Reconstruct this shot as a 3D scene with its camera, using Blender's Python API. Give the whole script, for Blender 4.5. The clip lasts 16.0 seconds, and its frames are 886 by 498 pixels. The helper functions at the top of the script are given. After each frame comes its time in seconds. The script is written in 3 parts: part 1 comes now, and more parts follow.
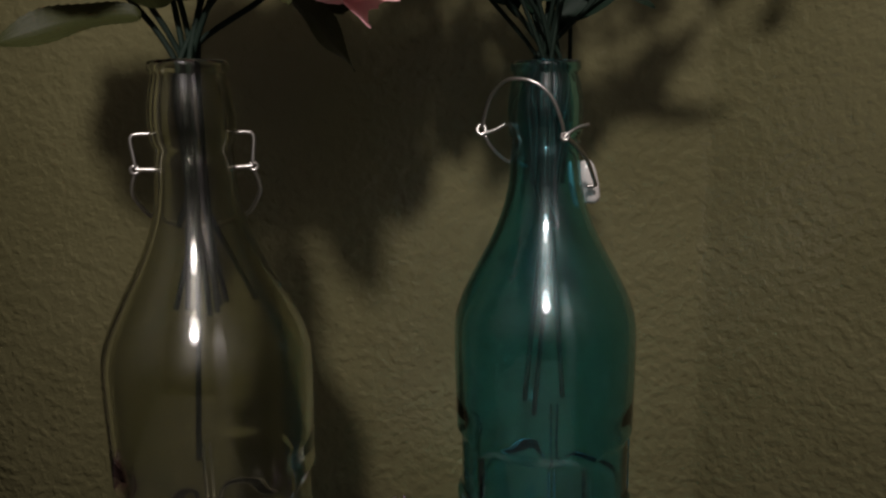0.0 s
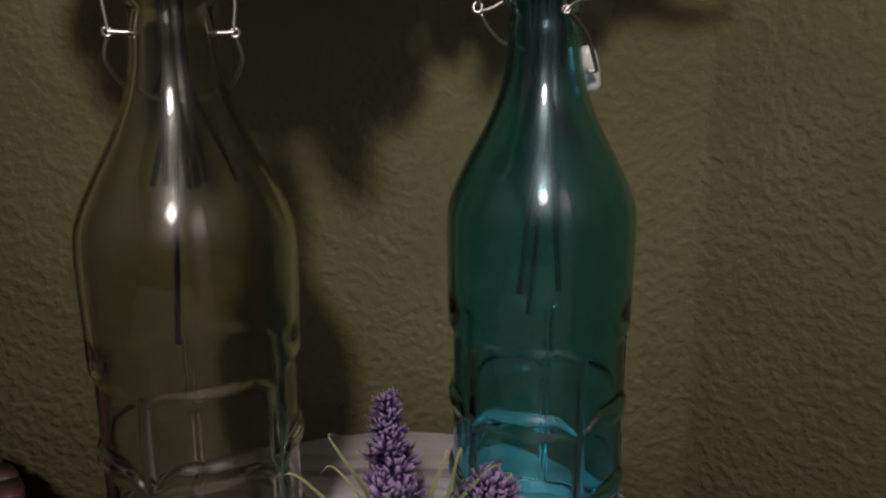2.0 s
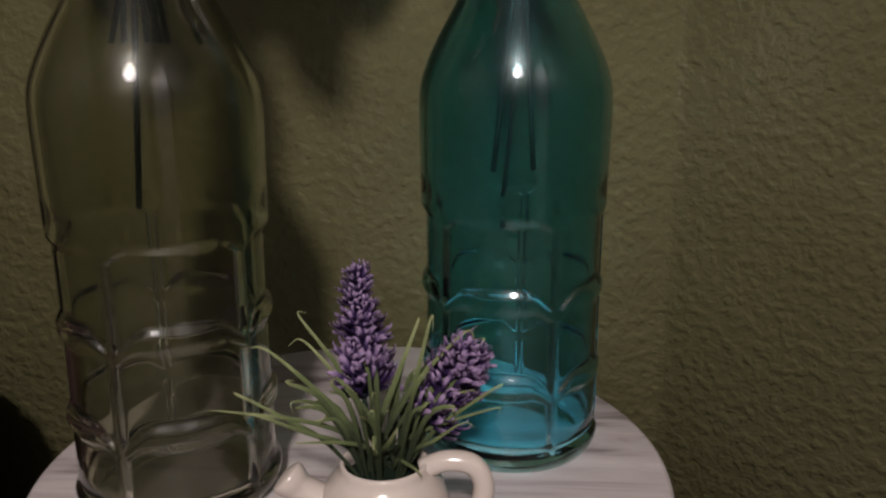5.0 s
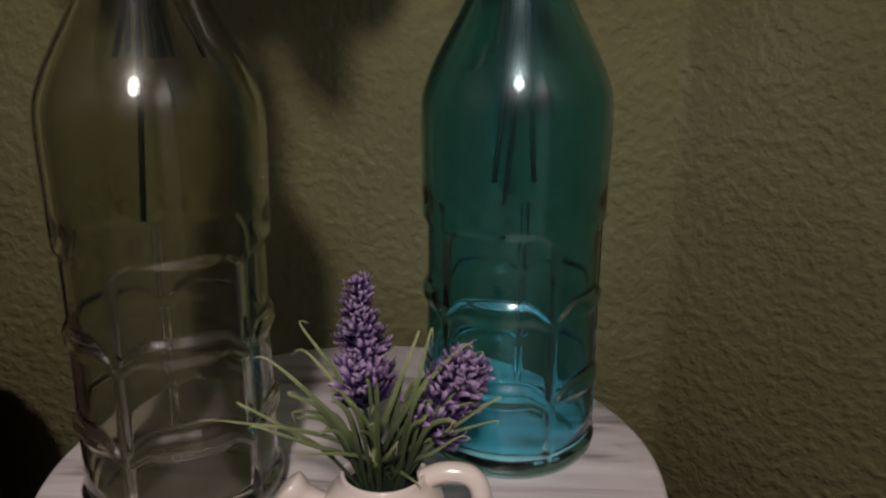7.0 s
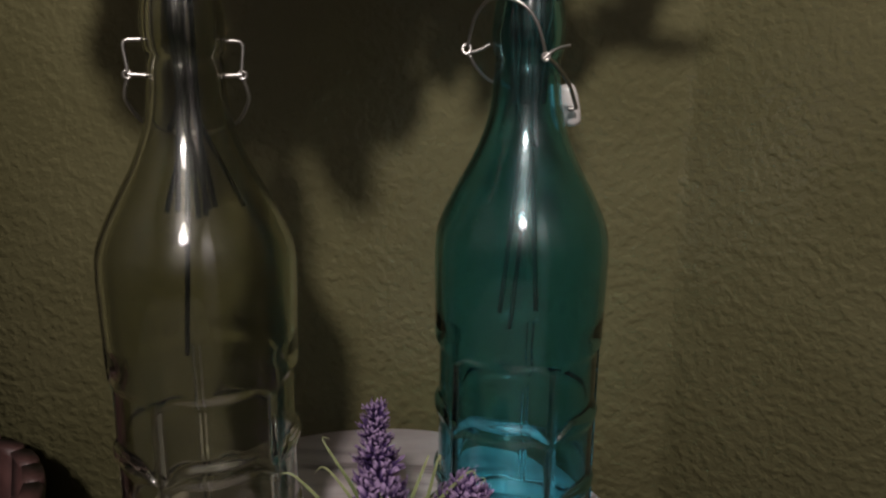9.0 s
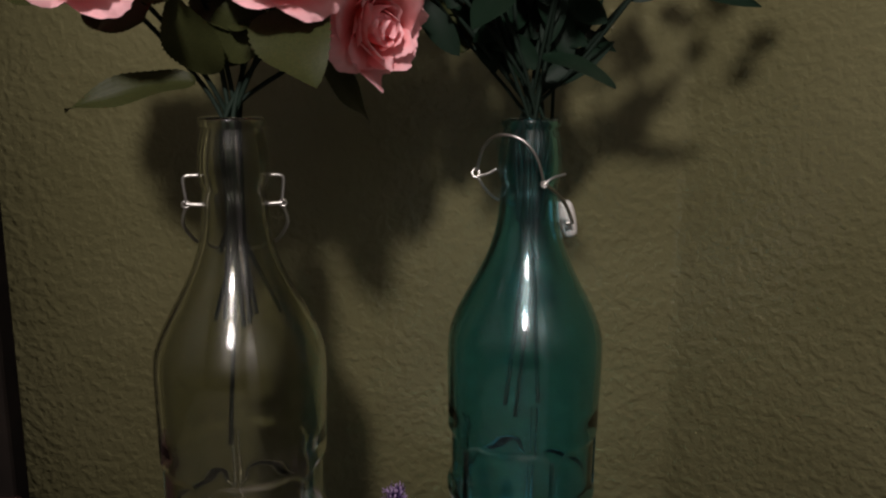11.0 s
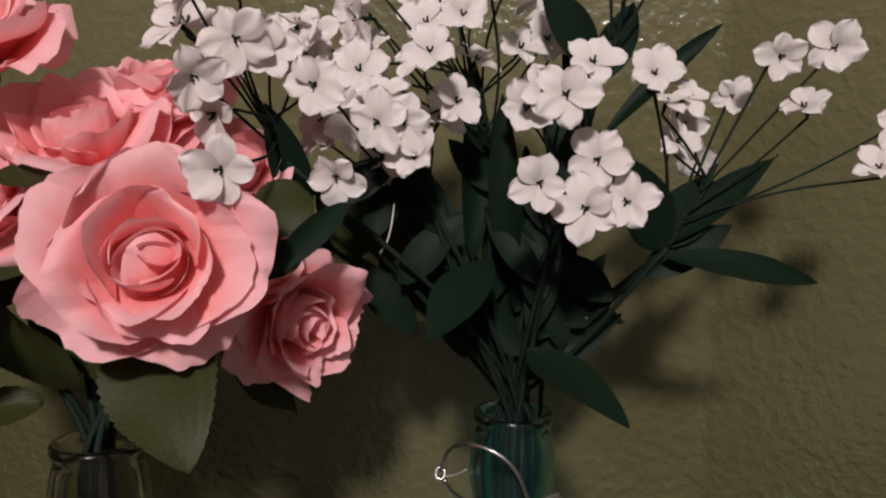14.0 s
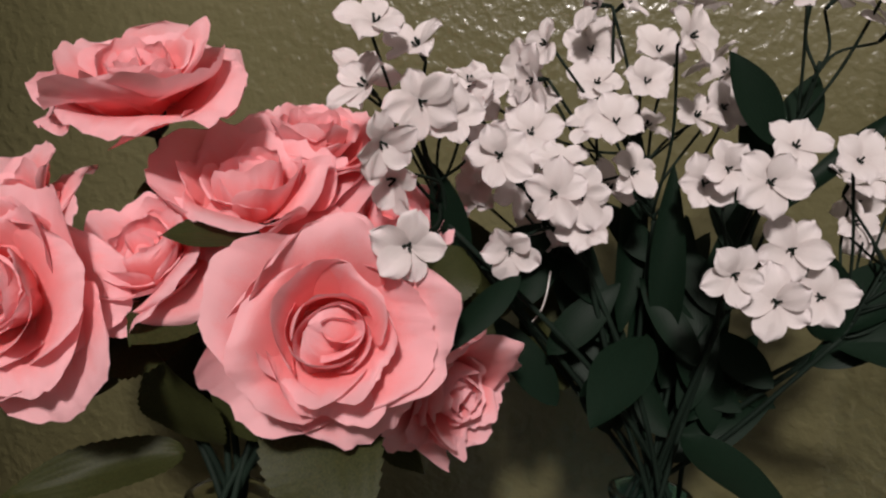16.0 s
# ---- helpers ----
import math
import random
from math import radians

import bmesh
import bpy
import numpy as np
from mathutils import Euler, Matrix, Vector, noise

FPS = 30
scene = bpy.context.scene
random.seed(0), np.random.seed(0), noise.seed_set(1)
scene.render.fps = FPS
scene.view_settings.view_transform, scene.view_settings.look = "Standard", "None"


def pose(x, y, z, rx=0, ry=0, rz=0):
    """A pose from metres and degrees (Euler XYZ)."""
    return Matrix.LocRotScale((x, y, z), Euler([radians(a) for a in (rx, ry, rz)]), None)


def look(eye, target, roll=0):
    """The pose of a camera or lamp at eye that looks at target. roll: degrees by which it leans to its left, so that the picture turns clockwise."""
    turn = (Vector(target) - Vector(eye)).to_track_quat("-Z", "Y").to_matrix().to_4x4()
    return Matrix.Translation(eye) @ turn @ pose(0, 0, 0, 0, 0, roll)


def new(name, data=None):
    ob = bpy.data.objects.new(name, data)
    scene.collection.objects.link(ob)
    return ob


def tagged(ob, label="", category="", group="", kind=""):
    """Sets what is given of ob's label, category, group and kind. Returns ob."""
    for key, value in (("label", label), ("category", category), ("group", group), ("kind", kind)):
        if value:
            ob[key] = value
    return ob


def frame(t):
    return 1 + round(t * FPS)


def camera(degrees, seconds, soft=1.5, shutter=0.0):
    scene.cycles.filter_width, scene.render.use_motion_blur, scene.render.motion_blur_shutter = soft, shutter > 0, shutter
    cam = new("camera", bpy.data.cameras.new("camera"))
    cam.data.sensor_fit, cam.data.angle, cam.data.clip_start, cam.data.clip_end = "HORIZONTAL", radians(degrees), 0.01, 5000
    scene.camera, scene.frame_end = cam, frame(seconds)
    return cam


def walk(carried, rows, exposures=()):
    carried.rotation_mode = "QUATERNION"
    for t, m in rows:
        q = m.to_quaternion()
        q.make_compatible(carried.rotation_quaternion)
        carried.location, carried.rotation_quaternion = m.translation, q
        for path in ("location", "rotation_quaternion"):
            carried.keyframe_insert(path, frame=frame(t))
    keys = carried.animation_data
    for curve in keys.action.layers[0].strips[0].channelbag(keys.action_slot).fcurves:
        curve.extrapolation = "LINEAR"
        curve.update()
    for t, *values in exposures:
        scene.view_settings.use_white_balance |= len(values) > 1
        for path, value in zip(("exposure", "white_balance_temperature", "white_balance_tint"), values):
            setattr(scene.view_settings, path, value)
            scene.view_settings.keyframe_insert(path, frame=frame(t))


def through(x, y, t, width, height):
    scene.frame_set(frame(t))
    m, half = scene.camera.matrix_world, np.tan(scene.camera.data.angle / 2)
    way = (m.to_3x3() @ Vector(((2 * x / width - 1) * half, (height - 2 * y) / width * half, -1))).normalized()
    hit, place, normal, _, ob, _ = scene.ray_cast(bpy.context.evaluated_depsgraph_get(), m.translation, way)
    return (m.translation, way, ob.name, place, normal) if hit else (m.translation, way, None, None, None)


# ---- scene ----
cam = camera(59.76, 16.0, 2.3)
PATH = [
    (0, (0.0291, -0.0313, 0.8599), (-0.1081, 1.9319, 0.5036), -0.98),
    (0.5, (0.0295, -0.0279, 0.8458), (-0.1001, 1.9323, 0.4705), -0.78),
    (1, (0.0280, -0.0250, 0.8356), (-0.0914, 1.9311, 0.4367), -0.56),
    (1.5, (0.0277, -0.0224, 0.8257), (-0.0931, 1.9284, 0.4020), -0.42),
    (2, (0.0271, -0.0213, 0.8172), (-0.0854, 1.9259, 0.3746), -0.27),
    (2.5, (0.0297, -0.0213, 0.8153), (-0.0804, 1.9229, 0.3590), -0.08),
    (3, (0.0344, -0.0236, 0.8021), (-0.0700, 1.9278, 0.3762), -0.18),
    (3.5, (0.0335, -0.0224, 0.7910), (-0.0565, 1.9287, 0.3609), -0.10),
    (4, (0.0309, -0.0215, 0.7818), (-0.0387, 1.9218, 0.3143), 0.22),
    (4.5, (0.0291, -0.0213, 0.7759), (-0.0283, 1.9144, 0.2760), 0.50),
    (5, (0.0318, -0.0239, 0.7635), (-0.0345, 1.9160, 0.2815), -0.08),
    (7.5, (0.0337, -0.0240, 0.7894), (-0.0461, 1.9056, 0.2528), 0.51),
    (8, (0.0374, -0.0256, 0.8045), (-0.0647, 1.9143, 0.3142), 0.41),
    (10.3, (0.0450, -0.0905, 0.8793), (-0.1364, 1.8411, 0.3934), 0.61),
    (10.5, (0.0462, -0.0941, 0.8784), (-0.1471, 1.8472, 0.4381), 0.30),
    (11, (0.0463, -0.0969, 0.8933), (-0.1365, 1.8581, 0.5130), 0.59),
    (11.5, (0.0510, -0.0907, 0.9065), (-0.1445, 1.8732, 0.5831), 0.46),
    (12, (0.0554, -0.0668, 0.9197), (-0.1562, 1.9021, 0.6389), 0.21),
    (12.5, (0.0552, -0.0322, 0.9389), (-0.1445, 1.9395, 0.6700), 0.23),
    (13, (0.0508, -0.0004, 0.9585), (-0.1249, 1.9746, 0.6970), 0.78),
    (13.5, (0.0511, 0.0216, 0.9777), (-0.1216, 1.9988, 0.7310), 0.72),
    (14, (0.0496, 0.0340, 0.9936), (-0.1133, 2.0144, 0.7665), 0.94),
    (14.5, (0.0528, 0.0450, 1.0058), (-0.1116, 2.0262, 0.7870), 1.60),
    (15, (0.0436, 0.0442, 1.0141), (-0.1426, 2.0246, 0.8053), 2.94),
    (15.5, (0.0253, 0.0427, 1.0154), (-0.2078, 2.0186, 0.8113), 3.72),
    (16, (0.0039, 0.0450, 1.0138), (-0.2757, 2.0133, 0.7956), 4.51),
]
walk(cam, [(t, look(eye, target, roll)) for t, eye, target, roll in PATH], ((0, 0.44), (3, 0.54), (5, 0.64), (8, 0.62), (11, 0.53), (13, 0.51), (16, 0.55)))

# ---- world, lamps, exposure ----
world = bpy.data.worlds.new("room_air")
scene.world = world
world.use_nodes = True
world.node_tree.nodes["Background"].inputs["Color"].default_value = (0.9, 0.85, 0.8, 1)
world.node_tree.nodes["Background"].inputs["Strength"].default_value = 0.001

# one ceiling lamp behind the viewer: its bulb and the softer glow of its shade
for name, watts, size in (("lamp_bulb", 150, 0.10), ("lamp_shade_glow", 12, 0.24)):
    data = bpy.data.lights.new(name, "POINT")
    data.energy, data.color, data.shadow_soft_size = watts, (1.0, 0.91, 0.88), size
    new(name, data).location = (0.03, -1.60, 2.13)

# ---- materials ----


def material(name):
    m = bpy.data.materials.new(name)
    m.use_nodes = True
    n, l = m.node_tree.nodes, m.node_tree.links
    return m, n, l, n["Principled BSDF"]


def node(n, kind, **values):
    q = n.new(kind)
    for key, value in values.items():
        q.inputs[key].default_value = value
    return q


def ramp(n, l, source, stops):
    r = n.new("ShaderNodeValToRGB")
    e = r.color_ramp.elements
    while len(e) < len(stops):
        e.new(0.5)
    for el, (pos, col) in zip(e, stops):
        el.position, el.color = pos, (*col, 1)
    l.new(source, r.inputs["Fac"])
    return r.outputs["Color"]


def bump(n, l, bsdf, height, distance, strength=1.0):
    b = node(n, "ShaderNodeBump", Strength=strength, Distance=distance)
    l.new(height, b.inputs["Height"])
    if bsdf.inputs["Normal"].links:
        l.new(bsdf.inputs["Normal"].links[0].from_socket, b.inputs["Normal"])
    l.new(b.outputs["Normal"], bsdf.inputs["Normal"])


def plaster(name, dark, light, rough=0.30, relief=0.0006):
    """Orange-peel paint: small round blobs over a gently uneven coat."""
    m, n, l, s = material(name)
    co = n.new("ShaderNodeTexCoord")
    big = node(n, "ShaderNodeTexNoise", Scale=7.0, Detail=4.0)
    mid = node(n, "ShaderNodeTexNoise", Scale=150.0, Detail=1.5, Roughness=0.4)
    patch = node(n, "ShaderNodeTexNoise", Scale=26.0, Detail=2.0)
    fine = node(n, "ShaderNodeTexNoise", Scale=420.0, Detail=1.0)
    for q in (big, mid, patch, fine):
        l.new(co.outputs["Object"], q.inputs["Vector"])
    l.new(ramp(n, l, big.outputs["Fac"], ((0.3, dark), (0.7, light))), s.inputs["Base Color"])
    blobs = ramp(n, l, mid.outputs["Fac"], ((0.40, (0, 0, 0)), (0.68, (1, 1, 1))))
    bump(n, l, s, blobs, relief)
    bump(n, l, s, patch.outputs["Fac"], 0.0015, 0.35)
    bump(n, l, s, fine.outputs["Fac"], 0.0003)
    s.inputs["Roughness"].default_value = rough
    return m


def plain(name, colour, rough=0.5, metallic=0.0, spread=0.25, scale=60.0, relief=0.0):
    m, n, l, s = material(name)
    co = n.new("ShaderNodeTexCoord")
    q = node(n, "ShaderNodeTexNoise", Scale=scale, Detail=4.0)
    l.new(co.outputs["Object"], q.inputs["Vector"])
    lo, hi = [c * (1 - spread) for c in colour], [min(1, c * (1 + spread)) for c in colour]
    l.new(ramp(n, l, q.outputs["Fac"], ((0.3, lo), (0.7, hi))), s.inputs["Base Color"])
    s.inputs["Roughness"].default_value, s.inputs["Metallic"].default_value = rough, metallic
    if relief:
        bump(n, l, s, q.outputs["Fac"], relief)
    return m


def glass(name, tint):
    m, n, l, s = material(name)
    s.inputs["Base Color"].default_value = (*tint, 1)
    s.inputs["Transmission Weight"].default_value = 1.0
    s.inputs["Roughness"].default_value = 0.0
    s.inputs["IOR"].default_value = 1.5
    s.inputs["Coat Weight"].default_value = 0.14
    s.inputs["Coat Roughness"].default_value = 0.26
    co = n.new("ShaderNodeTexCoord")
    q = node(n, "ShaderNodeTexNoise", Scale=28.0, Detail=1.0)
    l.new(co.outputs["Object"], q.inputs["Vector"])
    bump(n, l, s, q.outputs["Fac"], 0.0010, 0.2)
    return m


def cloth_petal(name, base, middle, rim, through=0.2, weave=0.00012, crease=0.0012, sheen=0.0):
    """Dyed petal fabric: the colour runs from the foot of the petal to its rim."""
    m, n, l, s = material(name)
    uv = n.new("ShaderNodeUVMap")
    split = n.new("ShaderNodeSeparateXYZ")
    l.new(uv.outputs["UV"], split.inputs["Vector"])
    co = n.new("ShaderNodeTexCoord")
    blot = node(n, "ShaderNodeTexNoise", Scale=90.0, Detail=3.0)
    l.new(co.outputs["Object"], blot.inputs["Vector"])
    mix = n.new("ShaderNodeMath")
    mix.operation = "MULTIPLY_ADD"
    l.new(blot.outputs["Fac"], mix.inputs[0])
    mix.inputs[1].default_value = 0.3
    stretch = n.new("ShaderNodeMapping")
    stretch.inputs["Scale"].default_value = (9.0, 2.0, 1.0)
    l.new(uv.outputs["UV"], stretch.inputs["Vector"])
    pucker = node(n, "ShaderNodeTexNoise", Scale=1.0, Detail=3.0)
    l.new(stretch.outputs["Vector"], pucker.inputs["Vector"])
    streak = n.new("ShaderNodeMath")
    streak.operation = "MULTIPLY_ADD"
    l.new(pucker.outputs["Fac"], streak.inputs[0])
    streak.inputs[1].default_value = 0.35
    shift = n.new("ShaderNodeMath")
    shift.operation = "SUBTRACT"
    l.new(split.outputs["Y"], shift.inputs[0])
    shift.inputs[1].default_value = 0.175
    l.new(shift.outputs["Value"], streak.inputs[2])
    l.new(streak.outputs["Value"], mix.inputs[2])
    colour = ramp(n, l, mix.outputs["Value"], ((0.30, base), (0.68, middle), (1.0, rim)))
    l.new(colour, s.inputs["Base Color"])
    s.inputs["Roughness"].default_value = 0.75
    s.inputs["Specular IOR Level"].default_value = 0.25
    s.inputs["Sheen Weight"].default_value = sheen
    s.inputs["Sheen Roughness"].default_value = 0.5
    s.inputs["Sheen Tint"].default_value = (*rim, 1)
    grain = node(n, "ShaderNodeTexNoise", Scale=1400.0, Detail=2.0)
    l.new(co.outputs["Object"], grain.inputs["Vector"])
    folds = node(n, "ShaderNodeTexWave", Scale=1.3, Distortion=5.0, Detail=2.0)
    l.new(uv.outputs["UV"], folds.inputs["Vector"])
    bump(n, l, s, folds.outputs["Fac"], 0.0002, 0.12)
    bump(n, l, s, pucker.outputs["Fac"], crease, 0.7)
    bump(n, l, s, grain.outputs["Fac"], weave)
    t = n.new("ShaderNodeBsdfTranslucent")
    l.new(colour, t.inputs["Color"])
    both = n.new("ShaderNodeMixShader")
    both.inputs["Fac"].default_value = through
    l.new(s.outputs["BSDF"], both.inputs[1])
    l.new(t.outputs["BSDF"], both.inputs[2])
    l.new(both.outputs["Shader"], n["Material Output"].inputs["Surface"])
    return m


def foliage(name, dark, light, rough, ribs, rib_depth, shine=0.22):
    m, n, l, s = material(name)
    uv = n.new("ShaderNodeUVMap")
    co = n.new("ShaderNodeTexCoord")
    q = node(n, "ShaderNodeTexNoise", Scale=70.0, Detail=4.0)
    l.new(co.outputs["Object"], q.inputs["Vector"])
    l.new(ramp(n, l, q.outputs["Fac"], ((0.3, dark), (0.75, light))), s.inputs["Base Color"])
    w = node(n, "ShaderNodeTexWave", Scale=ribs, Distortion=0.6, Detail=1.0)
    l.new(uv.outputs["UV"], w.inputs["Vector"])
    bump(n, l, s, w.outputs["Fac"], rib_depth)
    s.inputs["Roughness"].default_value = rough
    s.inputs["Specular IOR Level"].default_value = shine
    return m


def marble():
    m, n, l, s = material("streaked_marble")
    co = n.new("ShaderNodeTexCoord")
    mp = n.new("ShaderNodeMapping")
    mp.inputs["Scale"].default_value = (2.2, 16.0, 4.0)
    mp.inputs["Rotation"].default_value = (0, 0, 0.12)
    l.new(co.outputs["Object"], mp.inputs["Vector"])
    q = node(n, "ShaderNodeTexNoise", Scale=2.6, Detail=6.0, Roughness=0.6, Distortion=0.8)
    l.new(mp.outputs["Vector"], q.inputs["Vector"])
    l.new(ramp(n, l, q.outputs["Fac"], ((0.34, (0.13, 0.108, 0.108)), (0.46, (0.335, 0.288, 0.288)), (0.6, (0.43, 0.38, 0.375)))), s.inputs["Base Color"])
    s.inputs["Roughness"].default_value = 0.32
    return m


WALL = plaster("olive_orange_peel_paint", (0.097, 0.089, 0.042), (0.120, 0.110, 0.055), 0.26, 0.00040)
FAR_WALL = plaster("dim_brown_paint", (0.034, 0.030, 0.027), (0.044, 0.040, 0.034), 0.6, 0.001)
CEILING = plaster("dim_ceiling_paint", (0.034, 0.032, 0.030), (0.042, 0.040, 0.037), 0.7, 0.001)
FLOOR = plain("beige_carpet", (0.085, 0.08, 0.065), 0.9, 0, 0.35, 300, 0.002)
CASING = plain("dark_casing_wood", (0.006, 0.004, 0.003), 0.9, 0, 0.4, 25)
CASING.node_tree.nodes["Principled BSDF"].inputs["Specular IOR Level"].default_value = 0.12
PALE_PANEL = plain("pale_panel_paint", (0.18, 0.165, 0.17), 0.5, 0, 0.05, 8)
SMOKE = glass("smoke_grey_glass", (0.685, 0.69, 0.575))
TEAL = glass("teal_glass", (0.265, 0.64, 0.725))
STEEL = plain("bright_steel_wire", (0.42, 0.40, 0.38), 0.34, 1.0, 0.1)
CERAMIC = plain("white_glazed_ceramic", (0.43, 0.37, 0.335), 0.18, 0, 0.04, 30)
PORCELAIN = plain("white_porcelain", (0.45, 0.42, 0.40), 0.3, 0, 0.03)
MARBLE = marble()
PINK = cloth_petal("pink_rose_cloth", (0.99, 0.25, 0.245), (0.99, 0.345, 0.355), (0.99, 0.54, 0.575), 0.34, sheen=0.35)
WHITE = cloth_petal("white_petal_cloth", (0.68, 0.61, 0.595), (0.74, 0.675, 0.665), (0.76, 0.695, 0.695), 0.26, 0.0001, 0.0003)
ROSE_LEAF = foliage("rose_leaf_cloth", (0.015, 0.018, 0.006), (0.035, 0.038, 0.012), 0.5, 2.2, 0.00004, 0.10)
DARK_LEAF = foliage("dark_green_leaf", (0.003, 0.008, 0.0045), (0.0065, 0.016, 0.009), 0.50, 4.0, 0.00003, 0.08)
STEM = plain("dark_green_plastic", (0.006, 0.012, 0.008), 0.7, 0, 0.3)
STEM.node_tree.nodes["Principled BSDF"].inputs["Specular IOR Level"].default_value = 0.12
# blade colour: dark green at the root, pale green at the tip
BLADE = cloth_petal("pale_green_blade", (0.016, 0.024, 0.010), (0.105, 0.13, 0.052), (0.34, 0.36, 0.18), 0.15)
# floret colour: near-black violet at the foot, pale lilac at the tip
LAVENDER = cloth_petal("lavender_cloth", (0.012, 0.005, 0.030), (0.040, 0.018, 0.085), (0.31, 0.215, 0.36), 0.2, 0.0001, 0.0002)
BIN_WOOD = plain("red_brown_wood", (0.040, 0.018, 0.016), 0.5, 0, 0.45, 40, 0.001)

# ---- building helpers ----


def base(name, place, label, category, group="", kind=""):
    ob = new(name)
    ob.empty_display_size = 0.02
    ob.location = place
    return tagged(ob, label, category, group, kind)


def put_under(ob, parent):
    """Under a thing whose own place is a plain shift."""
    ob.parent = parent
    ob.matrix_parent_inverse = Matrix.Translation(-Vector(parent.location))
    return ob


def mesh_of(name, bm, mat, smooth=True):
    me = bpy.data.meshes.new(name)
    bm.to_mesh(me)
    bm.free()
    if smooth:
        me.polygons.foreach_set("use_smooth", [True] * len(me.polygons))
    me.materials.append(mat)
    return me


def part(name, bm, mat, parent, label="", smooth=True):
    ob = new(name, mesh_of(name, bm, mat, smooth))
    put_under(ob, parent)
    return tagged(ob, label)


def piece(name, me, m, parent, label=""):
    ob = new(name, me)
    ob.matrix_basis = m
    put_under(ob, parent)
    return tagged(ob, label)


def grid_faces(bm, rows, closed=False):
    for a, b in zip(rows, rows[1:]):
        n = len(a)
        for i in range(n if closed else n - 1):
            j = (i + 1) % n
            bm.faces.new((a[i], a[j], b[j], b[i]))


def tube(bm, points, radii, seg=8, capped=True):
    pts = [Vector(p) for p in points]
    if not isinstance(radii, (list, tuple)):
        radii = [radii] * len(pts)
    rows, side = [], None
    for i, p in enumerate(pts):
        d = (pts[min(i + 1, len(pts) - 1)] - pts[max(i - 1, 0)]).normalized()
        if side is None:
            side = d.orthogonal().normalized()
        side = (side - d * side.dot(d)).normalized()
        up = d.cross(side)
        rows.append([bm.verts.new(p + (side * math.cos(a) + up * math.sin(a)) * radii[i]) for a in (2 * math.pi * k / seg for k in range(seg))])
    grid_faces(bm, rows, True)
    if capped:
        bm.faces.new(rows[0][::-1])
        bm.faces.new(rows[-1])
    return bm


def bend(points, steps=6):
    """A smooth line through the points."""
    p = [Vector(q) for q in points]
    p = [p[0] * 2 - p[1], *p, p[-1] * 2 - p[-2]]
    out = []
    for i in range(1, len(p) - 2):
        for k in range(steps):
            t = k / steps
            a, b, c, d = p[i - 1:i + 3]
            out.append(0.5 * (2 * b + (c - a) * t + (2 * a - 5 * b + 4 * c - d) * t * t + (3 * b - a - 3 * c + d) * t ** 3))
    return out + [p[-2]]


def lathe(bm, profile, seg=48, centre=(0, 0, 0), close_ends=True):
    c = Vector(centre)
    rows = [[bm.verts.new(c + Vector((r * math.cos(2 * math.pi * k / seg), r * math.sin(2 * math.pi * k / seg), z))) for k in range(seg)] for r, z in profile]
    grid_faces(bm, rows, True)
    if close_ends:
        bm.faces.new(rows[0][::-1])
        bm.faces.new(rows[-1])
    return bm


def box(bm, lo, hi, bevel=0.0):
    m = Matrix.LocRotScale([(a + b) / 2 for a, b in zip(lo, hi)], None, [b - a for a, b in zip(lo, hi)])
    made = bmesh.ops.create_cube(bm, size=1, matrix=m)
    if bevel:
        bmesh.ops.bevel(bm, geom=list({e for v in made["verts"] for e in v.link_edges}), offset=bevel, segments=2, affect="EDGES", profile=0.5)
    return bm


def structure(name, bm, mat, label, smooth=False):
    return tagged(new(name, mesh_of(name, bm, mat, smooth)), label, name.split("_")[0], "", "structure")


def sheet(fn, nu, nv):
    """A surface over u in -1..1 and v in 0..1, with its map."""
    bm = bmesh.new()
    uv = bm.loops.layers.uv.new("UVMap")
    rows, at = [], {}
    for j in range(nv + 1):
        row = []
        for i in range(nu + 1):
            u, v = 2 * i / nu - 1, j / nv
            q = bm.verts.new(fn(u, v))
            at[q] = (u / 2 + 0.5, v)
            row.append(q)
        rows.append(row)
    grid_faces(bm, rows)
    for f in bm.faces:
        for lp in f.loops:
            lp[uv].uv = at[lp.vert]
    return bm


def facing(place, way, turn=0.0, size=1.0):
    q = Vector(way).to_track_quat("Z", "Y")
    return Matrix.Translation(place) @ q.to_matrix().to_4x4() @ pose(0, 0, 0, 0, 0, turn) @ Matrix.Scale(size, 4)


# ---- the room ----
WALL_Y, TURN_R, TURN_A = 0.518, 0.020, 35
ROOM_LEFT, ROOM_RIGHT, ROOM_BACK, ROOM_TOP = -1.6, 0.9, -2.4, 2.4

plan = [(-0.391, WALL_Y), (-0.2, WALL_Y), (0.0, WALL_Y)]
for k in range(13):
    a = radians(90 - TURN_A * k / 12)
    plan.append((0.169 + TURN_R * math.cos(a), WALL_Y - TURN_R + TURN_R * math.sin(a)))
bend_x, bend_y = plan[-1]
plan += [(ROOM_RIGHT, bend_y - (ROOM_RIGHT - bend_x) * math.tan(radians(TURN_A)))]
bm = bmesh.new()
front = [[bm.verts.new((x, y, z)) for x, y in plan] for z in (0, ROOM_TOP)]
thick = [[bm.verts.new((x, y + 0.16, z)) for x, y in plan] for z in (0, ROOM_TOP)]
grid_faces(bm, front)
grid_faces(bm, [thick[1], thick[0]])
grid_faces(bm, [thick[0], front[0]])
grid_faces(bm, [front[1], thick[1]])
for k in (0, -1):
    bm.faces.new((front[0][k], front[1][k], thick[1][k], thick[0][k]))
bmesh.ops.recalc_face_normals(bm, faces=bm.faces)
structure("wall_corner", bm, WALL, "olive green orange-peel textured wall with rounded corner", True)
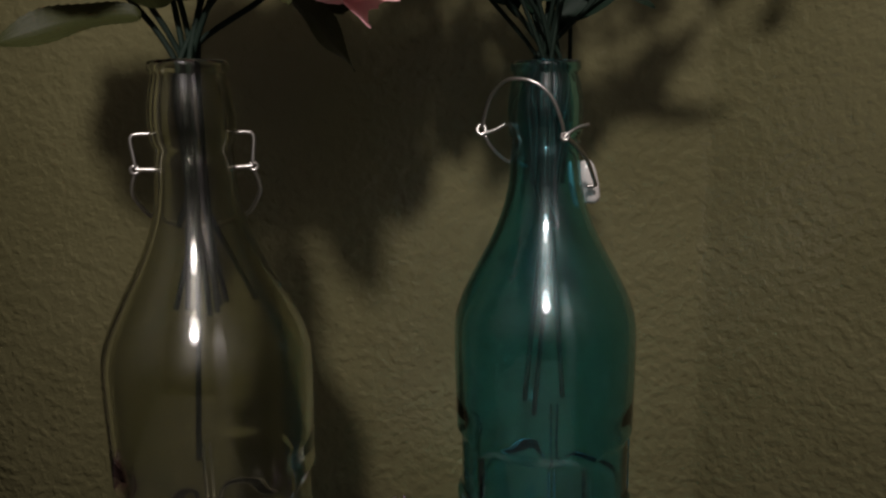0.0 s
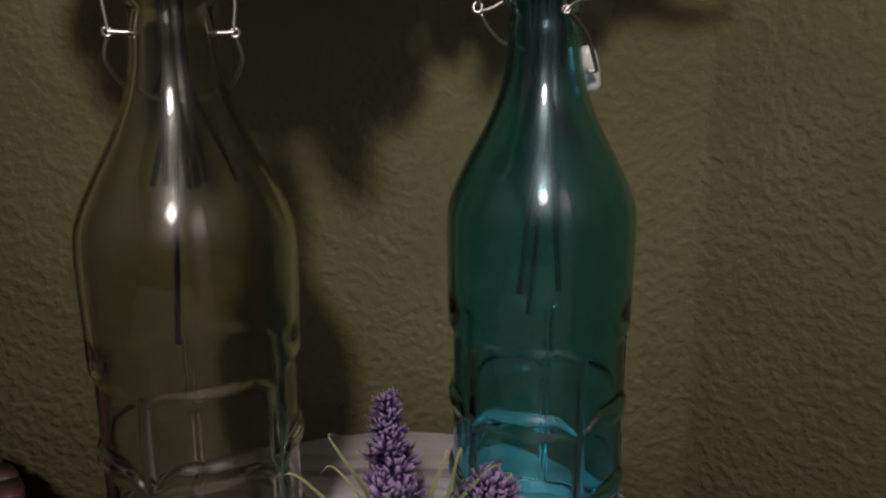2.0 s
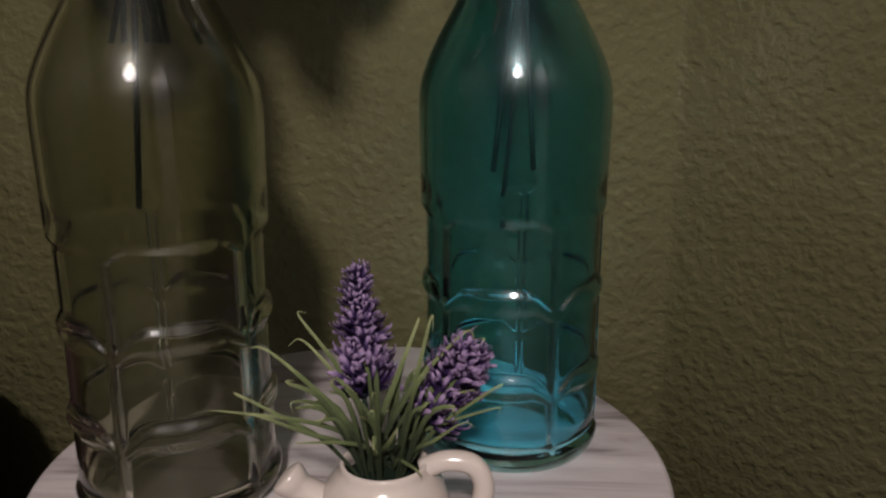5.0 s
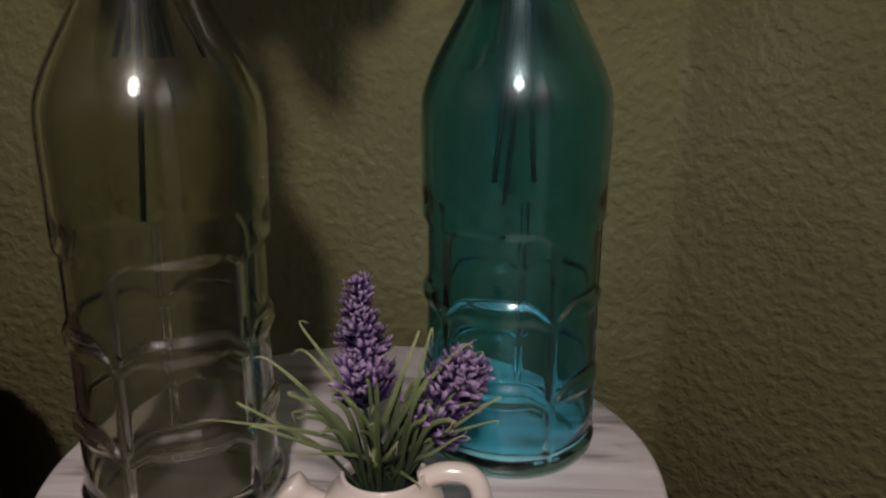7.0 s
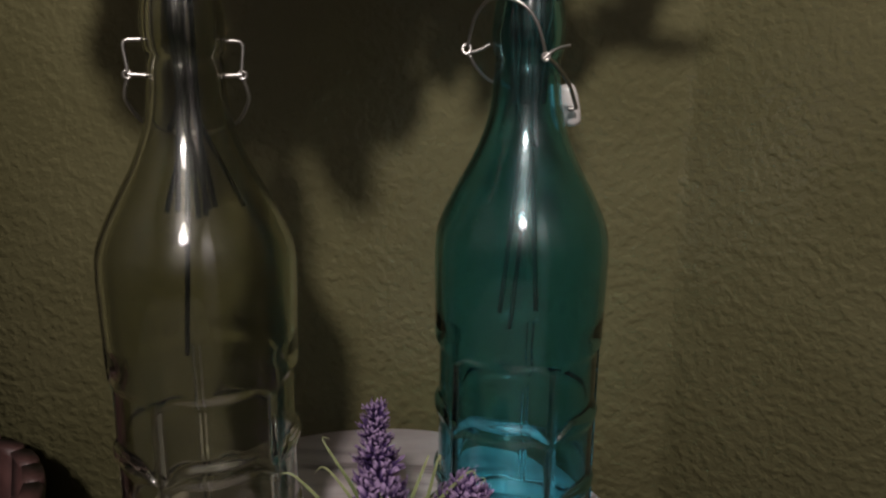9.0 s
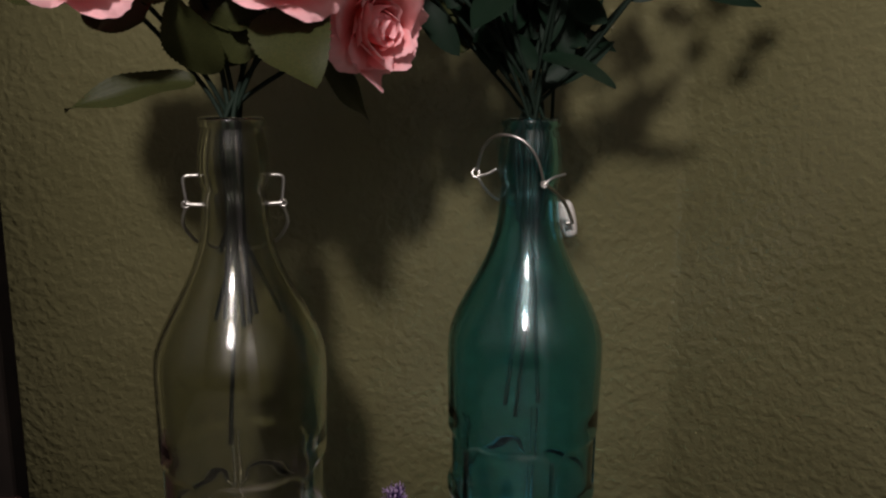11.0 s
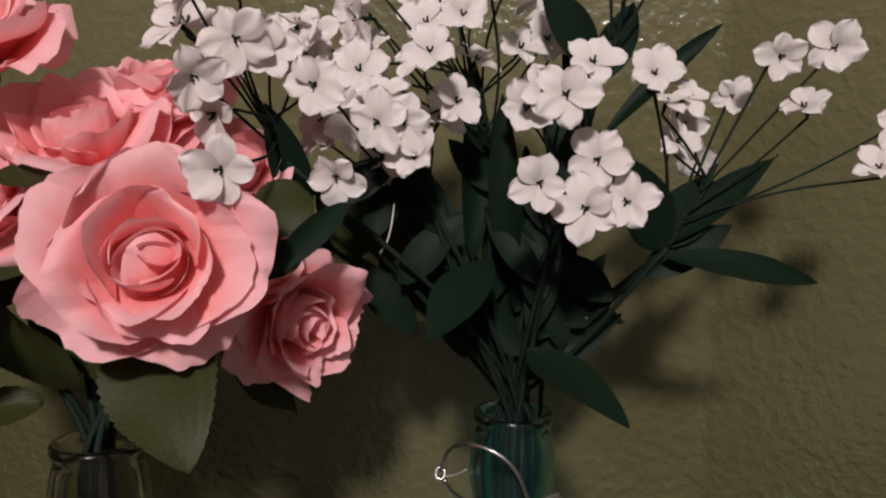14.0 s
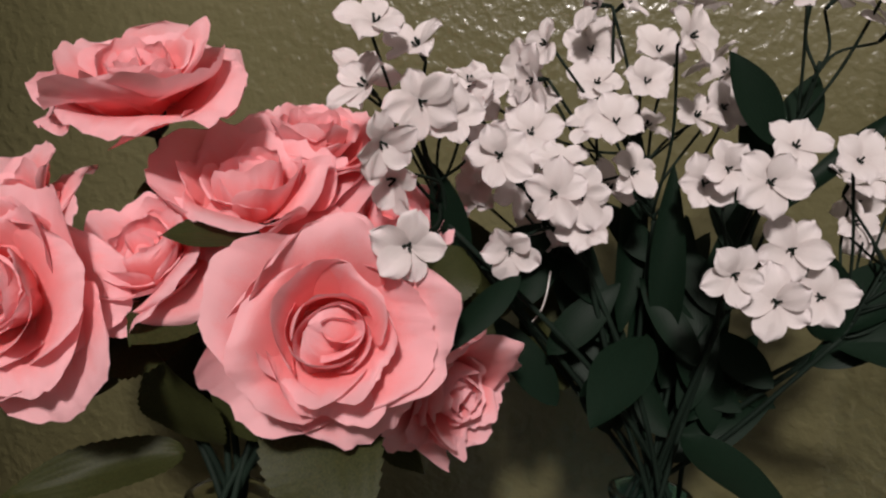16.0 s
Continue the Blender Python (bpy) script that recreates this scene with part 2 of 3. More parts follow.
structure("wall_left_back", box(bmesh.new(), (ROOM_LEFT, WALL_Y, 0), (-0.482, WALL_Y + 0.12, ROOM_TOP)), WALL, "olive green textured wall beyond the casing")
structure("trim_casing", box(bmesh.new(), (-0.480, WALL_Y - 0.018, 0), (-0.393, WALL_Y + 0.12, 2.1), 0.004), CASING, "dark stained wooden casing strip on the wall")
structure("wall_above_casing", box(bmesh.new(), (-0.481, WALL_Y, 2.1), (-0.392, WALL_Y + 0.12, ROOM_TOP)), WALL, "olive green wall above the casing")
structure("wall_west", box(bmesh.new(), (ROOM_LEFT - 0.12, ROOM_BACK, 0), (ROOM_LEFT, WALL_Y + 0.12, ROOM_TOP)), FAR_WALL, "plain dim brown painted side wall")
structure("wall_south", box(bmesh.new(), (ROOM_LEFT - 0.12, ROOM_BACK - 0.12, 0), (ROOM_RIGHT + 0.12, ROOM_BACK, ROOM_TOP)), FAR_WALL, "plain dim brown painted wall behind")
structure("wall_east", box(bmesh.new(), (ROOM_RIGHT, ROOM_BACK, 0), (ROOM_RIGHT + 0.12, WALL_Y + 0.12, ROOM_TOP)), FAR_WALL, "plain dim brown painted wall on the far side")
# unseen pale panel, added for the bottles' side reflection and for bounce light
structure("door_1", box(bmesh.new(), (ROOM_RIGHT - 0.04, -1.55, 0.005), (ROOM_RIGHT - 0.002, -0.75, 2.03), 0.004), PALE_PANEL, "plain pale painted panel, unseen, added to reflect and bounce light")
structure("floor", box(bmesh.new(), (ROOM_LEFT - 0.12, ROOM_BACK - 0.12, -0.1), (ROOM_RIGHT + 0.12, WALL_Y + 0.12, 0)), FLOOR, "beige carpeted floor of the room")
structure("ceiling", box(bmesh.new(), (ROOM_LEFT - 0.12, ROOM_BACK - 0.12, ROOM_TOP), (ROOM_RIGHT + 0.12, WALL_Y + 0.12, ROOM_TOP + 0.1)), CEILING, "plain dim ceiling of the room")

# ---- round table ----
TOP = 0.559
TABLE = (-0.026, 0.345)
table = base("side_table", (*TABLE, 0), "small round pedestal table with streaked pale marble top", "table")
bm = bmesh.new()
lathe(bm, [(0.02, TOP - 0.018), (0.155, TOP - 0.018), (0.160, TOP - 0.016), (0.162, TOP - 0.011), (0.162, TOP - 0.005), (0.1605, TOP - 0.0015), (0.158, TOP), (0.02, TOP)], 96, (*TABLE, 0))
part("tabletop", bm, MARBLE, table, "streaked pale marble top")
part("column", lathe(bmesh.new(), [(0.016, 0.02), (0.016, 0.05), (0.02, 0.06), (0.014, 0.08), (0.014, 0.5), (0.03, TOP - 0.022), (0.05, TOP - 0.0185)], 32, (*TABLE, 0)), CASING, table, "dark turned column")
part("foot", lathe(bmesh.new(), [(0.14, 0.0), (0.14, 0.01), (0.12, 0.018), (0.03, 0.022)], 48, (*TABLE, 0)), CASING, table, "round dark foot")

# ---- slatted bin beside the table ----
BIN = (-0.400, 0.375)
BIN_H = 0.540
bin_ = base("wooden_bin", (*BIN, 0), "tall red-brown bin of upright wooden staves beside the table", "bin")
part("bottom", lathe(bmesh.new(), [(0.001, 0.004), (0.098, 0.004), (0.098, 0.02), (0.001, 0.02)], 32, (*BIN, 0)), BIN_WOOD, bin_)


def stave_mesh():
    bm = bmesh.new()
    rows = []
    for z, y in ((0, 0.100), (0.25, 0.112), (0.5, 0.121), (BIN_H - 0.006, 0.126), (BIN_H, 0.125)):
        w = y * math.pi / 26 * 0.94
        rows.append([bm.verts.new(q) for q in ((-w, y - 0.010, z), (w, y - 0.010, z), (w, y, z), (w * 0.6, y + 0.004, z), (-w * 0.6, y + 0.004, z), (-w, y, z))])
    grid_faces(bm, rows, True)
    bm.faces.new(rows[0][::-1])
    bm.faces.new(rows[-1])
    return mesh_of("stave", bm, BIN_WOOD)


STAVE = stave_mesh()
for k in range(26):
    piece("stave", STAVE, Matrix.Translation((*BIN, 0)) @ pose(0, 0, 0, 0, 0, 360 * k / 26), bin_)

# ---- bottles ----
BOTTLE = [(0.0405, 0.0), (0.0440, 0.0015), (0.0466, 0.006), (0.0474, 0.012), (0.0470, 0.05), (0.0468, 0.10), (0.0470, 0.140), (0.0475, 0.165), (0.0476, 0.180), (0.0468, 0.192), (0.0434, 0.203), (0.0383, 0.2140), (0.0327, 0.2245), (0.0276, 0.2345), (0.0232, 0.2450), (0.0203, 0.2545), (0.0185, 0.2640), (0.0178, 0.2730), (0.0172, 0.2820), (0.0168, 0.2852), (0.0178, 0.2872), (0.0186, 0.2900), (0.0190, 0.2980), (0.0186, 0.3050), (0.0172, 0.3130), (0.0160, 0.3175), (0.0159, 0.3185), (0.0173, 0.3195), (0.0176, 0.3215), (0.0173, 0.3236), (0.0160, 0.3242)]
CUSPS = (0.127, 0.084, 0.041, 0.009)
PANELS = 5


def outer_radius(h):
    """The bottle's outline, a smooth line through the heights above."""
    hs = [q[1] for q in BOTTLE]
    i = min(len(hs) - 2, max(0, sum(1 for q in hs if q <= h) - 1))
    (r0, h0), (r1, h1) = BOTTLE[i], BOTTLE[i + 1]

    def slope(k):
        if k in (0, len(hs) - 1):
            return 0.0
        return (BOTTLE[k + 1][0] - BOTTLE[k - 1][0]) / (hs[k + 1] - hs[k - 1])

    r0, r1, d = r0 * 1.015, r1 * 1.015, h1 - h0
    t = min(1.0, max(0.0, (h - h0) / d))
    return (2 * t ** 3 - 3 * t * t + 1) * r0 + (t ** 3 - 2 * t * t + t) * d * slope(i) + (3 * t * t - 2 * t ** 3) * r1 + (t ** 3 - t * t) * d * slope(i + 1)


def step(x, width):
    t = min(1.0, max(0.0, x / width))
    return t * t * (3 - 2 * t)


def inset(theta, h):
    """Depth of the pressed panels: three tiers of five sunk panels with cut-off upper corners, proud ribs between them."""
    u = 2 * ((theta * PANELS / (2 * math.pi)) % 1.0) - 1
    edge = 1 - abs(u)
    arch = 0.0068 * step(edge, 0.42)
    sides = step(edge - 0.028, 0.085)
    soft = 0.0028 + 0.0042 * step(edge - 0.16, 0.40)
    deep = 0.0
    for top, foot in zip(CUSPS, CUSPS[1:]):
        lower = foot + (arch if foot > 0.02 else 0.0)
        deep = max(deep, step(top + arch - 0.0012 - h, soft) * step(h - lower - 0.0012, soft))
    band = math.exp(-(edge / 0.034) ** 2) * step(h - CUSPS[-1], 0.006) * step(CUSPS[0] + 0.002 - h, 0.004)
    return 0.0026 * deep * sides * (0.62 + 0.38 * (1 - u * u)) - 0.0005 * band


SPREAD = (0.0, 0.010, 0.020, 0.030, 0.042, 0.055, 0.07, 0.085, 0.10, 0.12, 0.145, 0.18, 0.23, 0.29, 0.36, 0.43, 0.51, 0.60, 0.70, 0.80, 0.90)
ANGLES = [2 * math.pi / PANELS * (k + q) for k in range(PANELS) for q in [e / 2 for e in SPREAD] + [0.5] + [1 - e / 2 for e in SPREAD[:0:-1]]]


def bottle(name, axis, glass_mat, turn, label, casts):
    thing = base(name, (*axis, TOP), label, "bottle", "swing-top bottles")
    heights = [h for _, h in BOTTLE if h < 0.008] + [0.008 + 0.0005 * k for k in range(272)]
    heights += [h for h in np.arange(0.1445, 0.282, 0.002)] + [h for _, h in BOTTLE if h >= 0.282]
    bm = bmesh.new()
    rows = []

    def ring(r_of):
        row = []
        for a in ANGLES:
            r, h = r_of(a)
            row.append(bm.verts.new((axis[0] + r * math.cos(a + turn), axis[1] + r * math.sin(a + turn), TOP + h)))
        rows.append(row)

    for r, h in ((0.004, 0.0016), (0.02, 0.0013), (0.034, 0.0006), (0.038, 0.0003)):
        ring(lambda a: (r, h))
    for h in heights:
        ring(lambda a: (outer_radius(h) - inset(a, h), h))
    ring(lambda a: (0.0140, 0.3238))
    ring(lambda a: (0.0132, 0.3215))
    for h in np.linspace(0.316, 0.145, 40):
        ring(lambda a: (max(0.0118, outer_radius(h) - 0.0034 - (0.0015 if h > 0.285 else 0.0)), h))
    for h in np.linspace(0.140, 0.016, 22):
        ring(lambda a: (outer_radius(h) - 0.0042, h))
    for r, h in ((0.0412, 0.0105), (0.037, 0.0072), (0.02, 0.0068), (0.004, 0.0070)):
        ring(lambda a: (r, h))
    grid_faces(bm, rows, True)
    bm.faces.new(rows[0][::-1])
    bm.faces.new(rows[-1])
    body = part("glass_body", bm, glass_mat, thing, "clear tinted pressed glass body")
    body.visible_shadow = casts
    return thing


LEFT, RIGHT = (-0.1079, 0.314), (0.0546, 0.371)
smoke_bottle = bottle("glass_bottle", LEFT, SMOKE, radians(262), "smoky grey clear glass swing-top bottle with pressed arched panels", True)
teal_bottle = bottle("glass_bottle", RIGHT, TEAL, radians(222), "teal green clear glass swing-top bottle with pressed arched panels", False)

WIRE = 0.0009


# wire on the smoky bottle: its two arms stand out on either side of the neck
cross = Vector((0.954, 0.299, 0)).normalized()
back = Vector((-cross.y, cross.x, 0))
mid = Vector((-0.1090, 0.3165, 0))


def neck(s, z, b=0.0):
    return mid + cross * s + back * b + Vector((0, 0, z))


for side in (-1, 1):
    arm = bmesh.new()
    tube(arm, bend([neck(side * 0.0165, 0.8512), neck(side * 0.0240, 0.8512), neck(side * 0.0264, 0.8502), neck(side * 0.0270, 0.8475), neck(side * 0.0262, 0.8400), neck(side * 0.0258, 0.8350)]), WIRE)
    part("bail_arm", arm, STEEL, smoke_bottle, "bright bent wire arm")
    foot = bmesh.new()
    tube(foot, bend([neck(side * 0.0262, 0.8355), neck(side * 0.0225, 0.8352), neck(side * 0.0170, 0.8350)]), WIRE * 1.25)
    tube(foot, [neck(side * (0.0262 + 0.0018 * math.sin(a)), 0.8352 + 0.0018 * math.cos(a), 0.0006 * a / 6) for a in np.linspace(0, 2 * math.pi, 14)], WIRE)
    part("bail_eye", foot, STEEL, smoke_bottle, "coiled wire eye")
    lever = bmesh.new()
    tube(lever, bend([neck(side * 0.0264, 0.8335, 0.001), neck(side * 0.0284, 0.8270, 0.003), neck(side * 0.0280, 0.8215, 0.006), neck(side * 0.0225, 0.8120, 0.014), neck(side * 0.012, 0.8070, 0.022), neck(0, 0.8060, 0.0245)]), WIRE * 1.1)
    part("lever_wire", lever, STEEL, smoke_bottle, "dull lever wire")

# wire on the teal bottle: the bail is swung up across the front of the neck
part("bail_wire", tube(bmesh.new(), bend([(0.0625, 0.3515, 0.8460), (0.0610, 0.3490, 0.8530), (0.0570, 0.3470, 0.8630), (0.0510, 0.3465, 0.8700), (0.0430, 0.3480, 0.8735), (0.0340, 0.3530, 0.8730), (0.0270, 0.3640, 0.8660), (0.0235, 0.3750, 0.8560), (0.0225, 0.3785, 0.8500)]), WIRE), STEEL, teal_bottle, "bright wire bail swung up across the neck")
part("bail_prong", tube(bmesh.new(), bend([(0.0615, 0.3500, 0.8440), (0.0640, 0.3505, 0.8470), (0.0690, 0.3530, 0.8500), (0.0750, 0.3560, 0.8515)]), WIRE), STEEL, teal_bottle, "bent wire prong")
eye = bmesh.new()
tube(eye, [(0.0628 + 0.0018 * math.sin(a), 0.3508, 0.8458 + 0.0018 * math.cos(a)) for a in np.linspace(0, 2 * math.pi, 14)], WIRE)
part("bail_eye", eye, STEEL, teal_bottle, "coiled wire eye")
eye = bmesh.new()
tube(eye, [(0.0218 + 0.0022 * math.sin(a), 0.3775 + 0.001 * math.cos(a), 0.8492 + 0.0026 * math.cos(a)) for a in np.linspace(0, 2 * math.pi, 14)], WIRE)
tube(eye, bend([(0.0222, 0.3775, 0.8470), (0.0290, 0.3770, 0.8490), (0.0345, 0.3770, 0.8520)]), WIRE)
part("bail_eye", eye, STEEL, teal_bottle, "coiled wire eye")
part("lever_wire", tube(bmesh.new(), bend([(0.0640, 0.3515, 0.8452), (0.0690, 0.3580, 0.8410), (0.0760, 0.3700, 0.8330), (0.0815, 0.3830, 0.8210), (0.0820, 0.3860, 0.8185), (0.0780, 0.3860, 0.8180)]), WIRE * 1.25), STEEL, teal_bottle, "dull lever wire")
part("lever_wire", tube(bmesh.new(), bend([(0.0235, 0.3780, 0.8460), (0.0270, 0.3800, 0.8400), (0.0340, 0.3840, 0.8330), (0.0440, 0.3890, 0.8290)]), WIRE), STEEL, teal_bottle, "dull lever wire")
stop = bmesh.new()
lathe(stop, [(0.002, -0.013), (0.0038, -0.0125), (0.0047, -0.010), (0.0053, -0.003), (0.0053, 0.004), (0.0047, 0.008), (0.0034, 0.0105), (0.001, 0.011)], 24)
bmesh.ops.transform(stop, matrix=Matrix.Translation((0.0798, 0.3965, 0.8205)) @ pose(0, 0, 0, 12, -14, 0), verts=stop.verts)
part("stopper", stop, PORCELAIN, teal_bottle, "white porcelain stopper hanging on the wire")

# ---- rose petals, shared by all the roses ----


def petal_sheet(length, width, a0, a1, r0, flat, ruffle, seed, nu=24, nv=14, lift=0.0, roll=25):
    line, r, z = [], r0, lift
    for j in range(41):
        line.append((r, z))
        t = j / 40
        a = radians(a0 + (a1 - a0) * t ** 1.3 + roll * max(0.0, (t - 0.70) / 0.30) ** 2)
        r, z = r + length / 40 * math.sin(a), z + length / 40 * math.cos(a)

    def fn(u, v):
        notch = 0.045 * math.exp(-((u - 0.3 * math.sin(seed * 4)) / 0.22) ** 2)
        e = v * (1 - (0.40 * abs(u) ** 2.5 + notch * v * v) * v) + 0.05 * v * v * noise.noise(Vector((u * 1.9, seed * 2.3, 1.7)))
        e += 0.024 * v ** 6 * noise.noise(Vector((u * 12, seed * 5.1, 0.3)))
        w = width * (0.34 + 0.66 * math.sin(math.pi / 2 * min(1, v / 0.70))) * (1 - 0.10 * max(0.0, (v - 0.70) / 0.30) ** 2)
        w *= 1 + 0.10 * noise.noise(Vector((seed * 3.1, v * 2, u)))
        k = min(39.999, max(0.0, e * 40))
        (ra, za), (rb, zb) = line[int(k)], line[int(k) + 1]
        rr, zz = ra + (rb - ra) * (k % 1), za + (zb - za) * (k % 1)
        wob = noise.noise(Vector((u * 1.1 + seed * 7.7, v * 1.3, seed * 1.3))) * ruffle * (0.15 + v)
        wob += 0.20 * ruffle * v ** 3 * math.sin(u * 5 + seed * 5)
        wob += 0.30 * ruffle * v ** 4 * noise.noise(Vector((u * 6 + seed, seed * 1.9, v * 2)))
        bendr = rr + flat
        th = u * w / max(0.06, bendr)
        inward = 0.05 * width * u * u * v
        spoon = 0.16 * width * (u * u - 0.35) * v
        return ((bendr - inward) * math.sin(th), (bendr - inward) * math.cos(th) - flat + 0.4 * wob, zz + wob + spoon)

    return sheet(fn, nu, nv)


def fold_sheet(seed):
    """The pale inmost petal, folded over the heart like a lens."""
    def fn(u, v):
        w = 2 * v - 1
        rim = math.sqrt(max(0.02, 1 - w * w))
        x, y = 0.34 * u * rim + 0.04 * w, 0.28 * w
        return (x, y, 0.27 + 0.06 * (1 - u * u) * (1 - w * w) + 0.06 * w + 0.05 * noise.noise(Vector((u * 2, w * 2, seed))))
    return sheet(fn, 16, 12)


def bud_sheet(seed):
    """The furled heart: one strip wound into a loose, flattened spiral."""
    def fn(u, v):
        s = (u + 1) / 2
        a = 2 * math.pi * 0.9 * s + seed
        r = 0.22 + 0.07 * s
        r *= 0.60 + 0.40 * v + 0.10 * noise.noise(Vector((s * 6, seed, v)))
        z = 0.02 + v * (0.46 - 0.05 * s + 0.045 * noise.noise(Vector((s * 9, seed * 2, 0.5))))
        return (1.18 * r * math.cos(a), 0.86 * r * math.sin(a), z)
    return sheet(fn, 72, 8)


# petals a ring, how far each may tilt, and the petal's form
LAYERS = {
    "heart": (3, 10, dict(length=0.52, width=0.46, a0=8, a1=-12, r0=0.26, flat=0.05, ruffle=0.14, lift=0.06, roll=26)),
    "inner": (4, 12, dict(length=0.62, width=0.58, a0=30, a1=32, r0=0.26, flat=0.16, ruffle=0.18, lift=0.03, roll=26)),
    "middle": (4, 12, dict(length=0.80, width=0.72, a0=47, a1=64, r0=0.19, flat=0.34, ruffle=0.24, lift=0.0, roll=20)),
    "outer": (5, 12, dict(length=0.92, width=0.76, a0=64, a1=87, r0=0.13, flat=0.46, ruffle=0.28, lift=-0.08, roll=22)),
}
PETALS = {k: [mesh_of("petal", petal_sheet(seed=i * 1.7 + len(k) + ord(k[0]), **spec), PINK) for i in range(6)] for k, (_, _, spec) in LAYERS.items()}
FOLDS = [mesh_of("petal", fold_sheet(k * 2.3), PINK) for k in range(3)]
BUDS = [mesh_of("bud", bud_sheet(k * 1.9), PINK) for k in range(3)]


def leaf_sheet(kind, seed):
    def fn(u, v):
        if kind == "rose":
            w = 0.5 * math.sin(math.pi * min(1, v ** 0.72)) ** 0.8
            w *= 1 + (0.08 * (1 - (v * 17) % 1.0) if 0.06 < v < 0.97 else 0)
            return (u * w * (1 - 0.08 * abs(u)), v, 0.10 * abs(u) * w - 0.16 * v * v + 0.03 * math.sin(9 * v + seed) * u)
        w = 0.5 * math.sin(math.pi * v ** 0.85) ** 0.85
        return (u * w, v, 0.06 * u * u * w - 0.12 * v * v + 0.02 * math.sin(6 * v + seed) * u)
    return sheet(fn, 8, 68 if kind == "rose" else 14)


ROSE_LEAVES = [mesh_of("leaf", leaf_sheet("rose", k), ROSE_LEAF) for k in range(3)]
LONG_LEAVES = [mesh_of("leaf", leaf_sheet("long", k * 2), DARK_LEAF) for k in range(3)]


def leaf(parent, shapes, tail, tip, wide, up=(0, -0.4, 1), label=""):
    a, b = Vector(tail), Vector(tip)
    y = (b - a)
    size = y.length
    y.normalize()
    x = y.cross(Vector(up)).normalized()
    z = x.cross(y)
    m = Matrix((x, y, z)).transposed().to_4x4()
    return piece("leaf", random.choice(shapes), Matrix.Translation(a) @ m @ Matrix.Diagonal((wide, size, size, 1)), parent, label)


def rose(place, way, radius, label, turn, layers=("heart", "inner", "middle", "outer"), leaves=(), stem_via=None, squeeze=1.0):
    """A cloth rose on its wire stem; place is the middle of its face."""
    thing = base("pink_rose", (LEFT[0], LEFT[1], TOP + 0.03), label, "flower", "roses in the smoky bottle")
    way = Vector(way).normalized()
    foot = Vector(place) - way * radius * 0.28
    m = facing(foot, way, turn, radius) @ Matrix.Diagonal((1, 1, squeeze, 1))
    for li, k in enumerate(layers):
        n, tilt, _ = LAYERS[k]
        for i in range(n):
            s = random.uniform(0.86, 1.12)
            piece("petal", PETALS[k][(i + int(turn)) % 6], m @ pose(random.uniform(-0.03, 0.03), random.uniform(-0.03, 0.03), 0, random.uniform(-tilt, tilt), random.uniform(-tilt, tilt), 360 * i / n + 37 * li + random.uniform(-13, 13)) @ Matrix.Scale(s, 4), thing)
    piece("petal", FOLDS[int(turn) % 3], m @ pose(0.02, -0.02, 0, random.uniform(-14, 14), random.uniform(-14, 14), turn + 25), thing)
    piece("bud", BUDS[int(turn + 1) % 3], m @ pose(0.02, -0.03, 0.10, 8, -6, turn + 140) @ Matrix.Diagonal((0.60, 0.46, 0.88, 1)), thing, "small furled inner petal")
    piece("bud", BUDS[int(turn) % 3], m @ pose(0, 0, 0, 0, 0, turn), thing, "furled pale pink heart")
    cup = bmesh.new()
    lathe(cup, [(0.03, -0.30), (0.13, -0.22), (0.17, -0.10), (0.10, 0.02)], 12)
    bmesh.ops.transform(cup, matrix=m, verts=cup.verts)
    part("calyx", cup, STEM, thing)
    end = m @ Vector((0, 0, -0.28))
    lip = Vector((LEFT[0] + random.uniform(-0.007, 0.007), LEFT[1] + random.uniform(-0.007, 0.007), TOP + 0.322))
    low = Vector((LEFT[0] + random.uniform(-0.02, 0.02), LEFT[1] + random.uniform(-0.02, 0.02), TOP + random.choice((0.14, 0.21, 0.24, 0.25))))
    via = Vector(stem_via) if stem_via else (lip * 0.5 + end * 0.5 + Vector((0, 0.012, 0.004)))
    part("stem", tube(bmesh.new(), bend([low, lip - Vector((0, 0, 0.05)), lip, via, end], 8), 0.0014, 8), STEM, thing)
    for tail, tip, wide, up in leaves:
        leaf(thing, ROSE_LEAVES, tail, tip, wide, up)
    for t in (0.62, 0.80):
        tail = lip.lerp(end, t)
        out = Vector((random.uniform(-1, 1), random.uniform(0.0, 0.9), random.uniform(0.0, 0.6))).normalized()
        leaf(thing, ROSE_LEAVES, tail, tail + out * random.uniform(0.034, 0.046), random.uniform(0.026, 0.036), (0, -0.8, 0.6))
    return thing


full = "open pink cloth rose with ruffled layered petals"
rose((-0.057, 0.256, 0.963), (0.36, -0.90, 0.16), 0.0350, "large open pink cloth rose with pale rim petals", 20, leaves=(
    ((-0.070, 0.282, 0.936), (-0.0455, 0.246, 0.904), 0.040, (0.1, -0.9, 0.5)),
    ((-0.026, 0.312, 0.984), (-0.036, 0.292, 0.966), 0.022, (0.5, -0.5, 0.8))))
rose((-0.140, 0.291, 1.034), (-0.10, -0.55, 0.83), 0.0385, "open pink cloth rose facing upward at the top of the bunch", 75, leaves=(
    ((-0.140, 0.300, 1.000), (-0.108, 0.295, 0.985), 0.03, (0, -0.8, 0.6)),))
